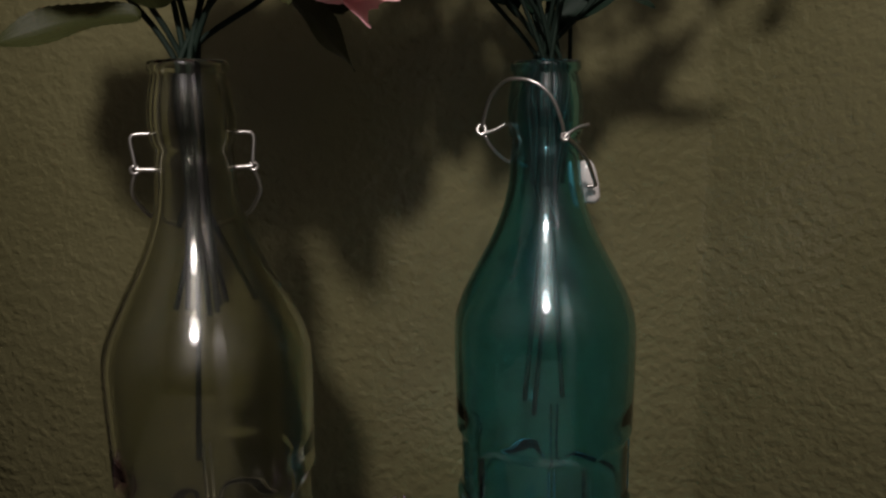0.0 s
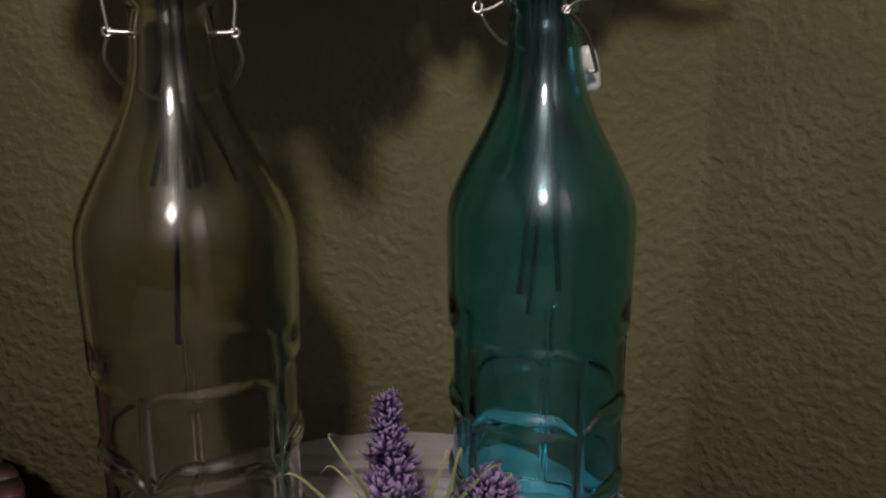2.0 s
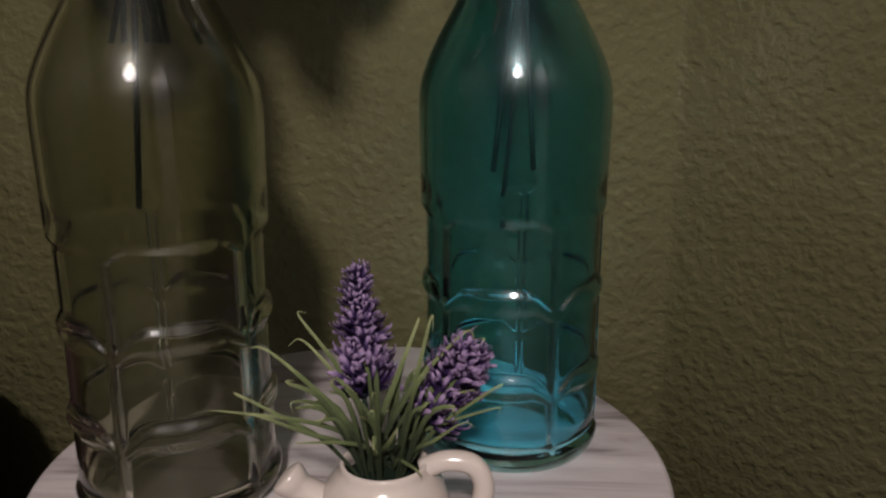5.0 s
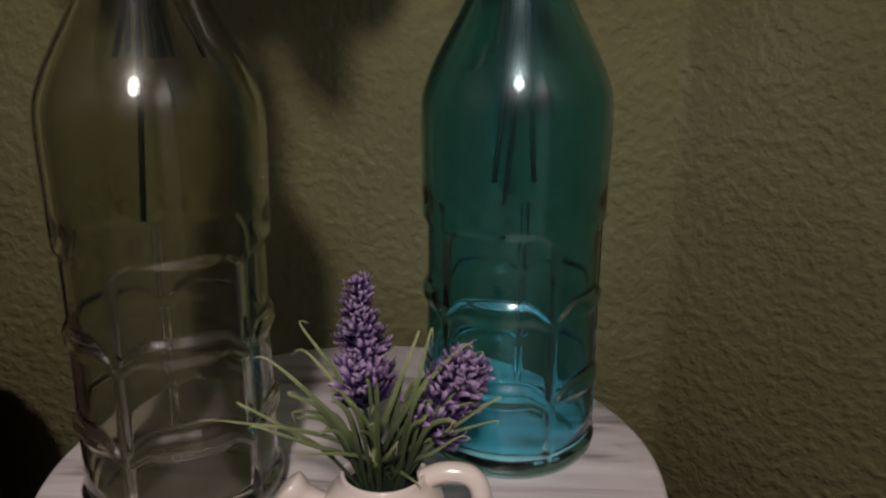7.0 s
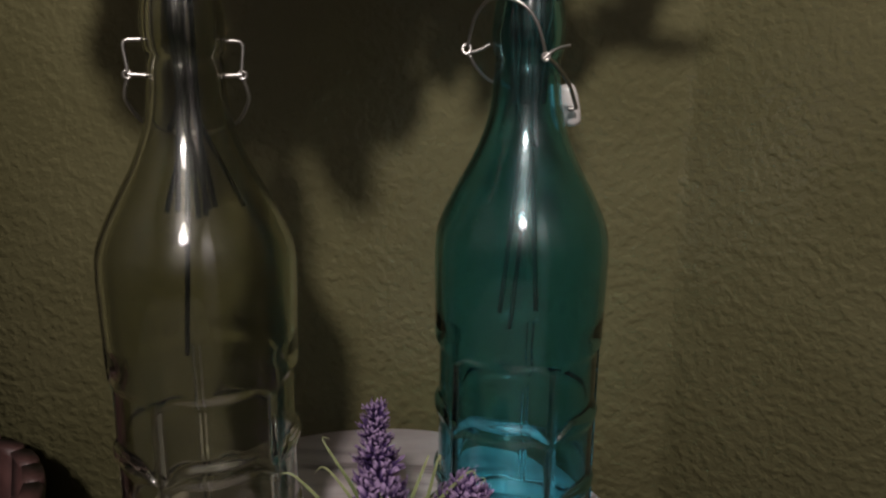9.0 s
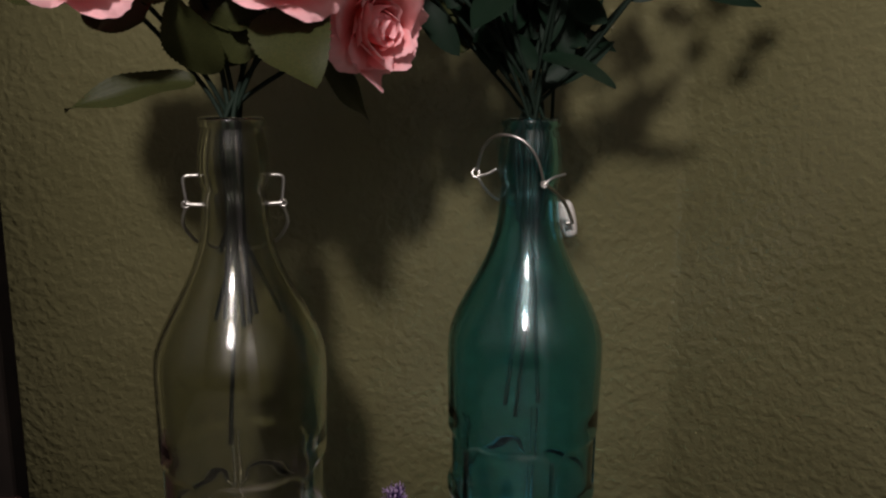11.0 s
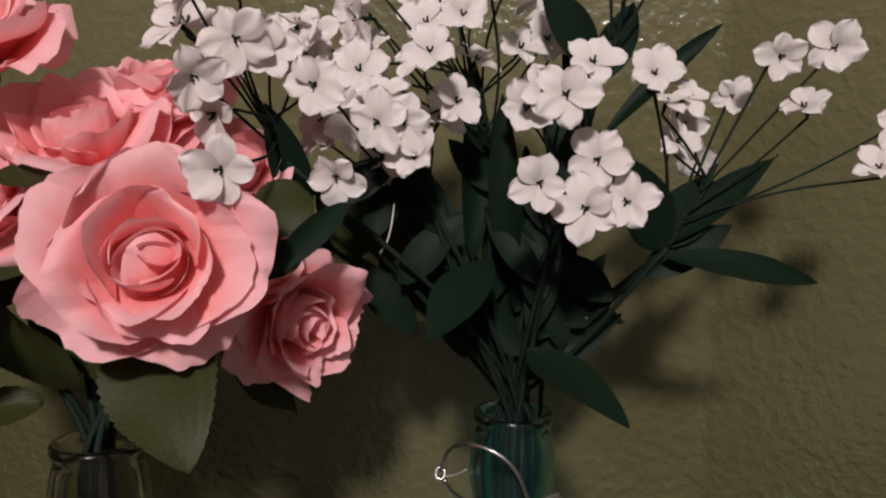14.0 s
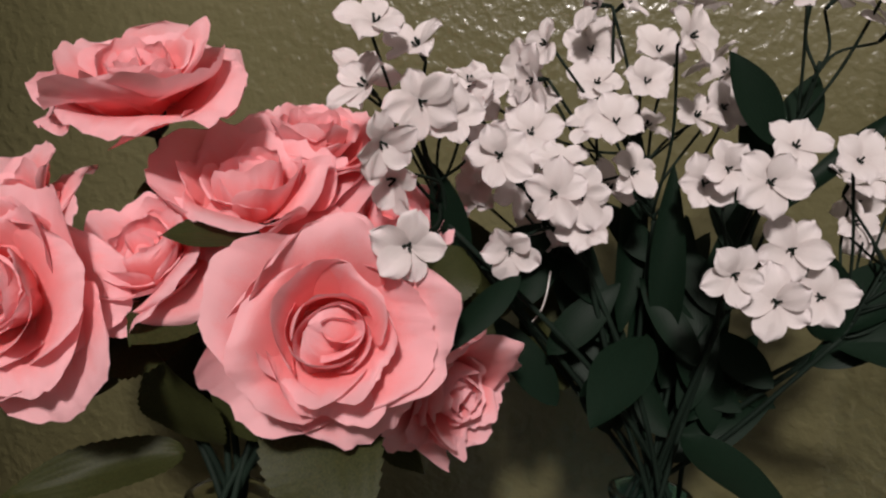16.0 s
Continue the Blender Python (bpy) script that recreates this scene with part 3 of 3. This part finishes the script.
# back leaves here and on the tucked rose are added to deepen the wall shadow
rose((-0.090, 0.338, 1.020), (0.10, -0.45, 0.89), 0.0360, "pink cloth rose half hidden behind the others", 130, leaves=(
    ((-0.095, 0.330, 0.940), (-0.060, 0.345, 0.975), 0.034, (0.2, -0.9, 0.3)), ((-0.110, 0.330, 0.930), (-0.140, 0.345, 0.975), 0.036, (-0.2, -0.9, 0.3)), ((-0.100, 0.340, 0.920), (-0.055, 0.350, 0.935), 0.036, (0, -0.9, 0.5))))
rose((-0.100, 0.300, 1.001), (0.05, -0.50, 0.86), 0.0380, full, 200, leaves=(
    ((-0.088, 0.282, 0.984), (-0.112, 0.262, 0.990), 0.022, (0.1, -0.4, 0.9)),))
rose((-0.056, 0.326, 0.990), (0.30, -0.60, 0.75), 0.0340, "pink cloth rose tucked behind white blossoms", 250, leaves=(
    ((-0.070, 0.335, 0.960), (-0.030, 0.345, 0.955), 0.030, (0, -0.8, 0.6)), ((-0.100, 0.325, 0.915), (-0.150, 0.330, 0.940), 0.036, (0, -0.8, 0.6))))
rose((-0.154, 0.245, 0.967), (0.10, -0.97, 0.22), 0.0365, "open pink cloth rose at the edge of the bunch", 310, leaves=(
    ((-0.160, 0.280, 0.945), (-0.225, 0.285, 0.955), 0.036, (0, -0.8, 0.5)),))
rose((-0.125, 0.274, 0.977), (-0.20, -0.70, 0.70), 0.0320, "half-open pink cloth rose with one large rim petal", 15, leaves=(
    ((-0.112, 0.292, 0.966), (-0.113, 0.250, 0.960), 0.032, (0.3, -0.5, 0.8)),))
rose((-0.202, 0.308, 0.982), (-0.30, -0.62, 0.72), 0.0380, full, 95)
rose((-0.030, 0.322, 0.931), (0.70, -0.58, -0.24), 0.0330, "pink cloth rose drooping sideways toward the teal bottle", 160, ("heart", "inner", "middle", "outer"), squeeze=1.2, leaves=(
    ((-0.070, 0.345, 0.915), (-0.036, 0.362, 0.884), 0.030, (0, -0.5, 0.85)),
    ((-0.105, 0.302, 0.912), (-0.084, 0.292, 0.948), 0.030, (0.2, -0.9, 0.3)),
    ((-0.122, 0.302, 0.902), (-0.176, 0.268, 0.893), 0.021, (0.1, -0.75, 0.65)),
    ((-0.115, 0.306, 0.905), (-0.124, 0.275, 0.940), 0.034, (-0.2, -0.9, 0.3)),
    # five leaves added behind the bunch to close gaps in its wall shadow
    ((-0.022, 0.375, 0.928), (-0.040, 0.375, 0.972), 0.026, (0.2, -0.8, 0.6)), ((0.014, 0.375, 0.921), (-0.004, 0.375, 0.965), 0.026, (0.2, -0.8, 0.6)), ((-0.015, 0.375, 0.950), (-0.033, 0.375, 0.994), 0.026, (0.2, -0.8, 0.6)), ((-0.048, 0.375, 0.909), (-0.066, 0.375, 0.953), 0.026, (0.2, -0.8, 0.6)), ((0.007, 0.375, 0.943), (-0.011, 0.375, 0.987), 0.026, (0.2, -0.8, 0.6))))

# ---- white blossoms ----


def blossom_petal(seed):
    def fn(u, v):
        w = 0.375 * (0.28 + 0.72 * math.sin(math.pi / 2 * min(1, v / 0.54))) * math.sqrt(max(0.03, 1 - max(0.0, (v - 0.54) / 0.46) ** 2.2))
        e = v * (1 - 0.05 * abs(u) ** 2.6 * v) + 0.03 * v * noise.noise(Vector((u * 3, seed * 3.3, 0.4)))
        e -= 0.03 * v ** 4 * math.exp(-((u - 0.2 * math.sin(seed * 3)) / 0.16) ** 2)
        wob = 0.17 * noise.noise(Vector((u * 1.2 + seed * 5, v * 1.5, seed)))
        return (u * w * (1 + 0.1 * wob), 0.05 + 0.90 * e, 0.05 + 0.42 * v - 0.30 * v * v + 0.14 * u * u * w + wob * v + 0.03 * math.sin(5 * u + seed) * v * v)
    return mesh_of("petal", sheet(fn, 10, 8), WHITE)


BLOSSOM_PETALS = [blossom_petal(k) for k in range(8)]


def heart_mesh():
    bm = bmesh.new()
    lathe(bm, [(0.02, -0.42), (0.06, -0.36), (0.08, -0.05), (0.06, 0.06), (0.02, 0.09)], 8)
    for k in range(3):
        a = 2.1 * k
        tube(bm, [(0.05 * math.cos(a), 0.05 * math.sin(a), 0.08), (0.10 * math.cos(a), 0.10 * math.sin(a), 0.24)], [0.03, 0.035], 5)
    return mesh_of("blossom", bm, STEM)


HEART = heart_mesh()


def blossom(parent, place, way, size):
    m = facing(place, way, random.uniform(0, 72), size)
    core = piece("blossom", HEART, m, parent, "small dark green flower heart")
    for k in range(5):
        q = new("petal", random.choice(BLOSSOM_PETALS))
        q.parent = core
        q.matrix_basis = pose(0, 0, 0, random.uniform(-12, 24), random.uniform(-9, 9), 72 * k + random.uniform(-10, 10)) @ Matrix.Scale(random.uniform(0.85, 1.1), 4)
    return m @ Vector((0, 0, -0.42))


VIEW = Vector((0.03, 0.03, 1.0))


def spray(fork, flowers, label, leaves=(), size=0.0128, lean=0.5, via=None):
    """A forked wire stem with cloth blossoms at its ends."""
    thing = base("white_flower_spray", (RIGHT[0], RIGHT[1], TOP + 0.03), label, "flower", "white sprays in the teal bottle")
    fork = Vector(fork)
    lip = Vector((RIGHT[0] + random.uniform(-0.008, 0.008), RIGHT[1] + random.uniform(-0.008, 0.008), TOP + 0.322))
    low = Vector((RIGHT[0] + random.uniform(-0.02, 0.02), RIGHT[1] + random.uniform(-0.02, 0.02), TOP + random.choice((0.13, 0.15, 0.22, 0.24))))
    mid_ = Vector(via) if via else lip * 0.55 + fork * 0.45 + Vector((0, 0.006, 0.004))
    part("stem", tube(bmesh.new(), bend([low, lip - Vector((0, 0, 0.05)), lip, mid_, fork], 8), 0.0013, 8), STEM, thing)
    for _ in range(2):
        shift = Vector([random.uniform(-0.007, 0.007) for _ in range(2)] + [0])
        part("stem", tube(bmesh.new(), bend([lip - Vector((0, 0, 0.06)) + shift * 0.5, lip - Vector((0, 0, 0.03)) + shift, lip + shift, mid_ + 2 * shift, fork], 8), 0.0011, 8), STEM, thing)
    middle = sum((Vector(q) for q in flowers), Vector()) / len(flowers)
    part("stem", tube(bmesh.new(), bend([fork, fork.lerp(middle, 0.3) + Vector((0.002, 0.003, 0)), fork.lerp(middle, 0.6)], 5), 0.0009, 7), STEM, thing)
    for place in flowers:
        p = Vector(place)
        way = (p - fork).normalized() * 0.45 + (VIEW - p).normalized() * lean + Vector([random.uniform(-0.55, 0.55) for _ in range(3)])
        end = blossom(thing, p, way, size * random.uniform(0.9, 1.08))
        start = fork.lerp(middle, random.uniform(0.0, 0.6))
        half = start.lerp(end, 0.5) + Vector((random.uniform(-0.005, 0.005), 0.004, random.uniform(-0.004, 0.004)))
        part("pedicel", tube(bmesh.new(), bend([start, half, end], 5), [0.0006] * 11, 6), STEM, thing)
    for tail, tip, wide, up in leaves:
        leaf(thing, LONG_LEAVES, tail, tip, wide, up)
    for t in (0.25, 0.4, 0.55, 0.7, 0.85):
        tail = lip.lerp(fork, t)
        out = Vector((random.uniform(-0.8, 0.8), random.uniform(0.0, 0.5), random.uniform(0.3, 1))).normalized()
        leaf(thing, LONG_LEAVES, tail, tail + out * random.uniform(0.035, 0.055), random.uniform(0.012, 0.018), (0, -1, 0.2))
    return thing


spray((-0.036, 0.325, 0.993), [(-0.037, 0.262, 0.990), (-0.042, 0.290, 1.033), (-0.050, 0.273, 1.019), (-0.047, 0.285, 1.008), (-0.055, 0.276, 1.054), (-0.044, 0.292, 1.050), (-0.058, 0.284, 1.036), (-0.030, 0.330, 1.036), (-0.035, 0.310, 1.035), (-0.067, 0.310, 1.041), (-0.032, 0.330, 1.044)], "spray of small white cloth blossoms on dark wires",
      (((-0.006, 0.302, 0.979), (-0.028, 0.272, 0.955), 0.010, (0.5, -0.8, 0.4)), ((-0.030, 0.335, 0.970), (-0.037, 0.312, 1.012), 0.016, (0.4, -0.9, 0.2))))
spray((0.018, 0.345, 0.978), [(-0.010, 0.301, 0.988), (0.016, 0.316, 0.994), (0.003, 0.310, 1.007), (0.029, 0.331, 1.016), (-0.015, 0.291, 1.018), (-0.014, 0.325, 1.016), (-0.026, 0.348, 1.001), (-0.006, 0.348, 0.990), (-0.017, 0.350, 1.024), (0.010, 0.335, 1.000), (-0.019, 0.335, 1.013), (0.022, 0.340, 1.009), (-0.026, 0.345, 1.010), (0.008, 0.342, 0.993), (0.003, 0.347, 0.986), (-0.019, 0.318, 1.021), (-0.011, 0.322, 1.009), (0.002, 0.318, 1.016), (0.012, 0.312, 1.007), (-0.008, 0.330, 1.027), (-0.029, 0.325, 1.034), (0.014, 0.335, 1.032), (-0.034, 0.300, 1.030)], "dense spray of white cloth blossoms with dark leaves",
      (((0.0423, 0.345, 0.955), (0.0222, 0.303, 0.933), 0.022, (-0.3, -0.9, 0.4)), ((0.012, 0.360, 0.918), (-0.016, 0.350, 0.955), 0.016, (0, -0.9, 0.4))))
spray((0.043, 0.362, 0.998), [(0.015, 0.354, 1.049), (0.031, 0.332, 1.048), (0.021, 0.313, 1.032), (0.053, 0.354, 1.039), (0.044, 0.328, 1.064), (0.022, 0.350, 1.079), (-0.005, 0.336, 1.060), (-0.008, 0.334, 1.047), (0.064, 0.362, 1.044), (-0.029, 0.345, 1.041), (-0.011, 0.362, 1.032), (0.012, 0.362, 1.063), (0.051, 0.362, 1.081), (0.063, 0.380, 1.063), (-0.007, 0.345, 1.037), (-0.011, 0.345, 1.052), (0.013, 0.345, 1.077), (0.067, 0.370, 1.058), (0.036, 0.350, 1.062), (0.035, 0.356, 1.034)], "tall spray of white cloth blossoms above dark leaves",
      (((0.052, 0.360, 0.944), (0.045, 0.342, 1.019), 0.014, (-0.2, -1, 0.1)), ((0.035, 0.370, 0.950), (0.037, 0.368, 1.036), 0.014, (0.3, -1, 0.1)), ((0.058, 0.372, 0.935), (0.060, 0.366, 1.000), 0.015, (0.4, -1, 0.1)), ((0.040, 0.378, 0.905), (0.020, 0.372, 0.985), 0.018, (0.2, -1, 0.2)), ((0.062, 0.384, 0.905), (0.080, 0.386, 0.975), 0.018, (-0.3, -1, 0.2)), ((0.048, 0.380, 0.915), (0.050, 0.378, 1.000), 0.020, (0.1, -1, 0)), ((0.030, 0.384, 0.930), (0.004, 0.384, 1.000), 0.018, (0.2, -1, 0)), ((0.066, 0.372, 0.940), (0.074, 0.352, 1.010), 0.014, (-0.2, -1, 0))))
spray((0.066, 0.342, 0.955), [(0.068, 0.296, 1.016), (0.078, 0.310, 1.028), (0.060, 0.293, 0.987), (0.081, 0.310, 0.995), (0.077, 0.305, 0.978), (0.092, 0.311, 0.980), (0.056, 0.338, 1.014), (0.062, 0.330, 1.020)], "tight cluster of wide-open white cloth blossoms",
      (((0.059, 0.342, 0.918), (0.0955, 0.304, 0.906), 0.023, (0.2, -0.45, 0.9)), ((0.0724, 0.370, 0.935), (0.105, 0.378, 0.925), 0.0125, (0, -0.7, 0.7))), 0.0126, 1.4)
spray((0.115, 0.352, 0.960), [(0.100, 0.316, 1.025), (0.113, 0.360, 1.018), (0.120, 0.370, 1.003), (0.124, 0.375, 1.022), (0.126, 0.388, 1.012), (0.136, 0.400, 0.998), (0.150, 0.400, 1.025), (0.160, 0.370, 1.039), (0.182, 0.370, 1.042), (0.168, 0.360, 1.017), (0.197, 0.356, 0.993), (0.206, 0.360, 1.011)], "wide drooping spray of white cloth blossoms",
      (((0.1123, 0.349, 0.957), (0.1804, 0.356, 0.950), 0.0135, (0, -0.85, 0.55)), ((0.112, 0.352, 0.958), (0.099, 0.334, 0.994), 0.022, (0.2, -1, 0)), ((0.114, 0.354, 0.960), (0.136, 0.370, 0.992), 0.022, (-0.3, -1, 0.2)), ((0.116, 0.352, 0.961), (0.164, 0.375, 1.004), 0.014, (-0.4, -0.8, 0.5))), 0.0120, 0.9, (0.078, 0.372, 0.915))
spray((0.086, 0.355, 1.028), [(0.079, 0.330, 1.080), (0.100, 0.360, 1.087), (0.115, 0.345, 1.073), (0.090, 0.340, 1.090), (0.108, 0.335, 1.088)], "upright spray of white cloth blossoms with broad leaves",
      (((0.084, 0.351, 1.030), (0.062, 0.336, 1.062), 0.017, (0.2, -1, 0.2)), ((0.086, 0.354, 1.026), (0.100, 0.368, 1.063), 0.016, (-0.2, -1, 0.2)), ((0.088, 0.362, 1.004), (0.133, 0.360, 1.054), 0.009, (-0.4, -0.9, 0.3))), 0.013, 0.35)

loop = bmesh.new()
tube(loop, bend([(0.0040, 0.344, 0.976), (0.0034, 0.341, 0.968), (0.0018, 0.340, 0.961), (-0.0012, 0.341, 0.956)], 5), 0.00035, 6)
tag = base("plastic_tag_loop", (0.0018, 0.340, 0.961), "thin pale plastic tag loop caught among the stems", "tag")
part("loop", loop, PORCELAIN, tag)

# ---- lavender in a small ceramic can ----
CAN = (-0.003, 0.268)
can = base("ceramic_watering_can", (*CAN, TOP), "tiny white glazed ceramic watering can used as a pot", "pot")
bm = bmesh.new()
lathe(bm, [(0.018, 0.0), (0.022, 0.001), (0.0255, 0.006), (0.0275, 0.014), (0.0275, 0.022), (0.0250, 0.030), (0.0205, 0.0355), (0.0185, 0.0385), (0.0186, 0.0405), (0.0176, 0.0412), (0.0166, 0.0402), (0.0165, 0.036), (0.020, 0.030), (0.022, 0.022), (0.0215, 0.010), (0.004, 0.006)], 48, (*CAN, TOP))
part("body", bm, CERAMIC, can)
bm = bmesh.new()
tube(bm, bend([(CAN[0] - 0.022, CAN[1], TOP + 0.016), (CAN[0] - 0.032, CAN[1] - 0.001, TOP + 0.024), (CAN[0] - 0.0395, CAN[1] - 0.002, TOP + 0.0315), (CAN[0] - 0.0425, CAN[1] - 0.002, TOP + 0.0345)], 6), [0.0095 - 0.0036 * min(1, k / 10) + 0.0020 * math.sin(math.pi / 2 * min(1, max(0, k - 9) / 4)) for k in range(16)] + [0.0072, 0.0056, 0.0018], 20)
part("spout", bm, CERAMIC, can, "short spout with a rounded knob end")
bm = bmesh.new()
tube(bm, bend([(CAN[0] + 0.016, CAN[1], TOP + 0.0365), (CAN[0] + 0.026, CAN[1], TOP + 0.0405), (CAN[0] + 0.037, CAN[1], TOP + 0.0390), (CAN[0] + 0.0418, CAN[1], TOP + 0.030), (CAN[0] + 0.0395, CAN[1], TOP + 0.018), (CAN[0] + 0.032, CAN[1], TOP + 0.011), (CAN[0] + 0.024, CAN[1], TOP + 0.010)], 6), 0.0046, 14)
part("handle", bm, CERAMIC, can, "thick looped handle")

plant = base("lavender_plant", (*CAN, TOP + 0.03), "artificial purple lavender with pale green grassy leaves", "plant")
bm = lathe(bmesh.new(), [(0.0163, TOP + 0.030), (0.0163, TOP + 0.034), (0.006, TOP + 0.036), (0.001, TOP + 0.037)], 20, (*CAN, 0))
part("moss", bm, STEM, plant, "dark moss plug")


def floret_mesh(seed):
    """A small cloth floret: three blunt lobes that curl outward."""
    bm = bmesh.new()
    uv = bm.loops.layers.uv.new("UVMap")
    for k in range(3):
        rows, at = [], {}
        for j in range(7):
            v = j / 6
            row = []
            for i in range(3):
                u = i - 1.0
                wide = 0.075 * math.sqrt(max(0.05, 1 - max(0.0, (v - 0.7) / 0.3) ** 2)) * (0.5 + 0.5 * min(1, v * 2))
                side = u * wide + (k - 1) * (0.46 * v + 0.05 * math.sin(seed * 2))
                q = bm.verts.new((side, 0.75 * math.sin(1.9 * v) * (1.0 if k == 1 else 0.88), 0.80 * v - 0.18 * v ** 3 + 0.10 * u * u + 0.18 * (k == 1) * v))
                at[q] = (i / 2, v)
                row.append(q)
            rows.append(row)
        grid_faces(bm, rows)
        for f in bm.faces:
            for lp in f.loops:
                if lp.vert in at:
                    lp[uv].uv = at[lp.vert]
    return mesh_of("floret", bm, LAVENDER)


FLORETS = [floret_mesh(k) for k in range(3)]


def spike(line, count, r_low, r_top):
    pts = bend(line, 10)
    part("stem", tube(bmesh.new(), pts, 0.0011, 6), STEM, plant)
    head = pts[10:]
    for k in range(count):
        t = (k + random.random()) / count
        i = min(len(head) - 2, int(t * (len(head) - 1)))
        p = head[i].lerp(head[i + 1], t * (len(head) - 1) - i)
        ax = (head[i + 1] - head[i]).normalized()
        size = r_low + (r_top - r_low) * t
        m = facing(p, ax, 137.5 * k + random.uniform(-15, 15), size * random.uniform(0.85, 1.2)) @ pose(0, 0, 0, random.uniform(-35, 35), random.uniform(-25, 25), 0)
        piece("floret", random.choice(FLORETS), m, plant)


spike([(-0.004, 0.272, 0.595), (-0.014, 0.292, 0.615), (-0.0165, 0.302, 0.642), (-0.0185, 0.311, 0.669)], 165, 0.0165, 0.0068)
spike([(0.003, 0.268, 0.595), (0.012, 0.276, 0.608), (0.024, 0.284, 0.627), (0.031, 0.286, 0.638)], 120, 0.0160, 0.0120)


def blade(line, wide):
    pts = bend(line, 7)
    n = len(pts) - 1

    def fn(u, v):
        p = pts[min(n, round(v * n))]
        d = (pts[min(n, round(v * n) + 1)] - pts[max(0, round(v * n) - 1)]).normalized()
        x = d.cross(Vector((0, -1, 0.3))).normalized()
        w = wide * (1 - v ** 1.8) * (0.55 + 0.75 * math.sin(math.pi * min(1, v * 1.1)))
        return p + x * u * w + d.cross(x) * 0.5 * u * u * w
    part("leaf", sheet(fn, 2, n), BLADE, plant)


TIPS = [(-0.048, 0.318, 0.646), (-0.060, 0.298, 0.637), (-0.070, 0.285, 0.621), (-0.070, 0.275, 0.617), (-0.042, 0.300, 0.640), (-0.055, 0.262, 0.622), (-0.036, 0.258, 0.612), (0.031, 0.287, 0.650), (0.038, 0.285, 0.646), (0.046, 0.282, 0.628), (0.044, 0.272, 0.622), (0.016, 0.292, 0.655), (0.010, 0.295, 0.652), (0.004, 0.250, 0.622), (0.013, 0.252, 0.603), (-0.010, 0.250, 0.628), (-0.004, 0.246, 0.616), (0.030, 0.262, 0.620)]
for k, tip in enumerate(TIPS):
    tip = Vector(tip)
    tail = Vector((CAN[0] + random.uniform(-0.010, 0.010), CAN[1] + random.uniform(-0.006, 0.008), TOP + 0.034))
    rise = tail.lerp(tip, 0.55) + Vector((0, 0, random.uniform(0.002, 0.010)))
    curl = tip + Vector((0.30 * (tip.x - CAN[0]) * random.uniform(-0.4, 0.6), random.uniform(-0.006, 0.006), random.uniform(-0.009, 0.004)))
    blade([tail, tail.lerp(rise, 0.5) + Vector((0, 0, 0.004)), rise, tip, curl], random.uniform(0.0008, 0.0013))
for k in range(44):
    a = random.uniform(0, 2 * math.pi)
    tail = Vector((CAN[0] + 0.009 * math.cos(a), CAN[1] + 0.009 * math.sin(a), TOP + 0.034))
    reach = random.uniform(0.02, 0.045)
    tip = Vector((CAN[0] + reach * math.cos(a), CAN[1] + 0.012 + 0.7 * reach * math.sin(a), TOP + random.uniform(0.050, 0.080)))
    blade([tail, tail.lerp(tip, 0.5) + Vector((0, 0, 0.012)), tip, tip + Vector((random.uniform(-0.006, 0.006), 0, random.uniform(-0.008, 0.004)))], random.uniform(0.0007, 0.0011))
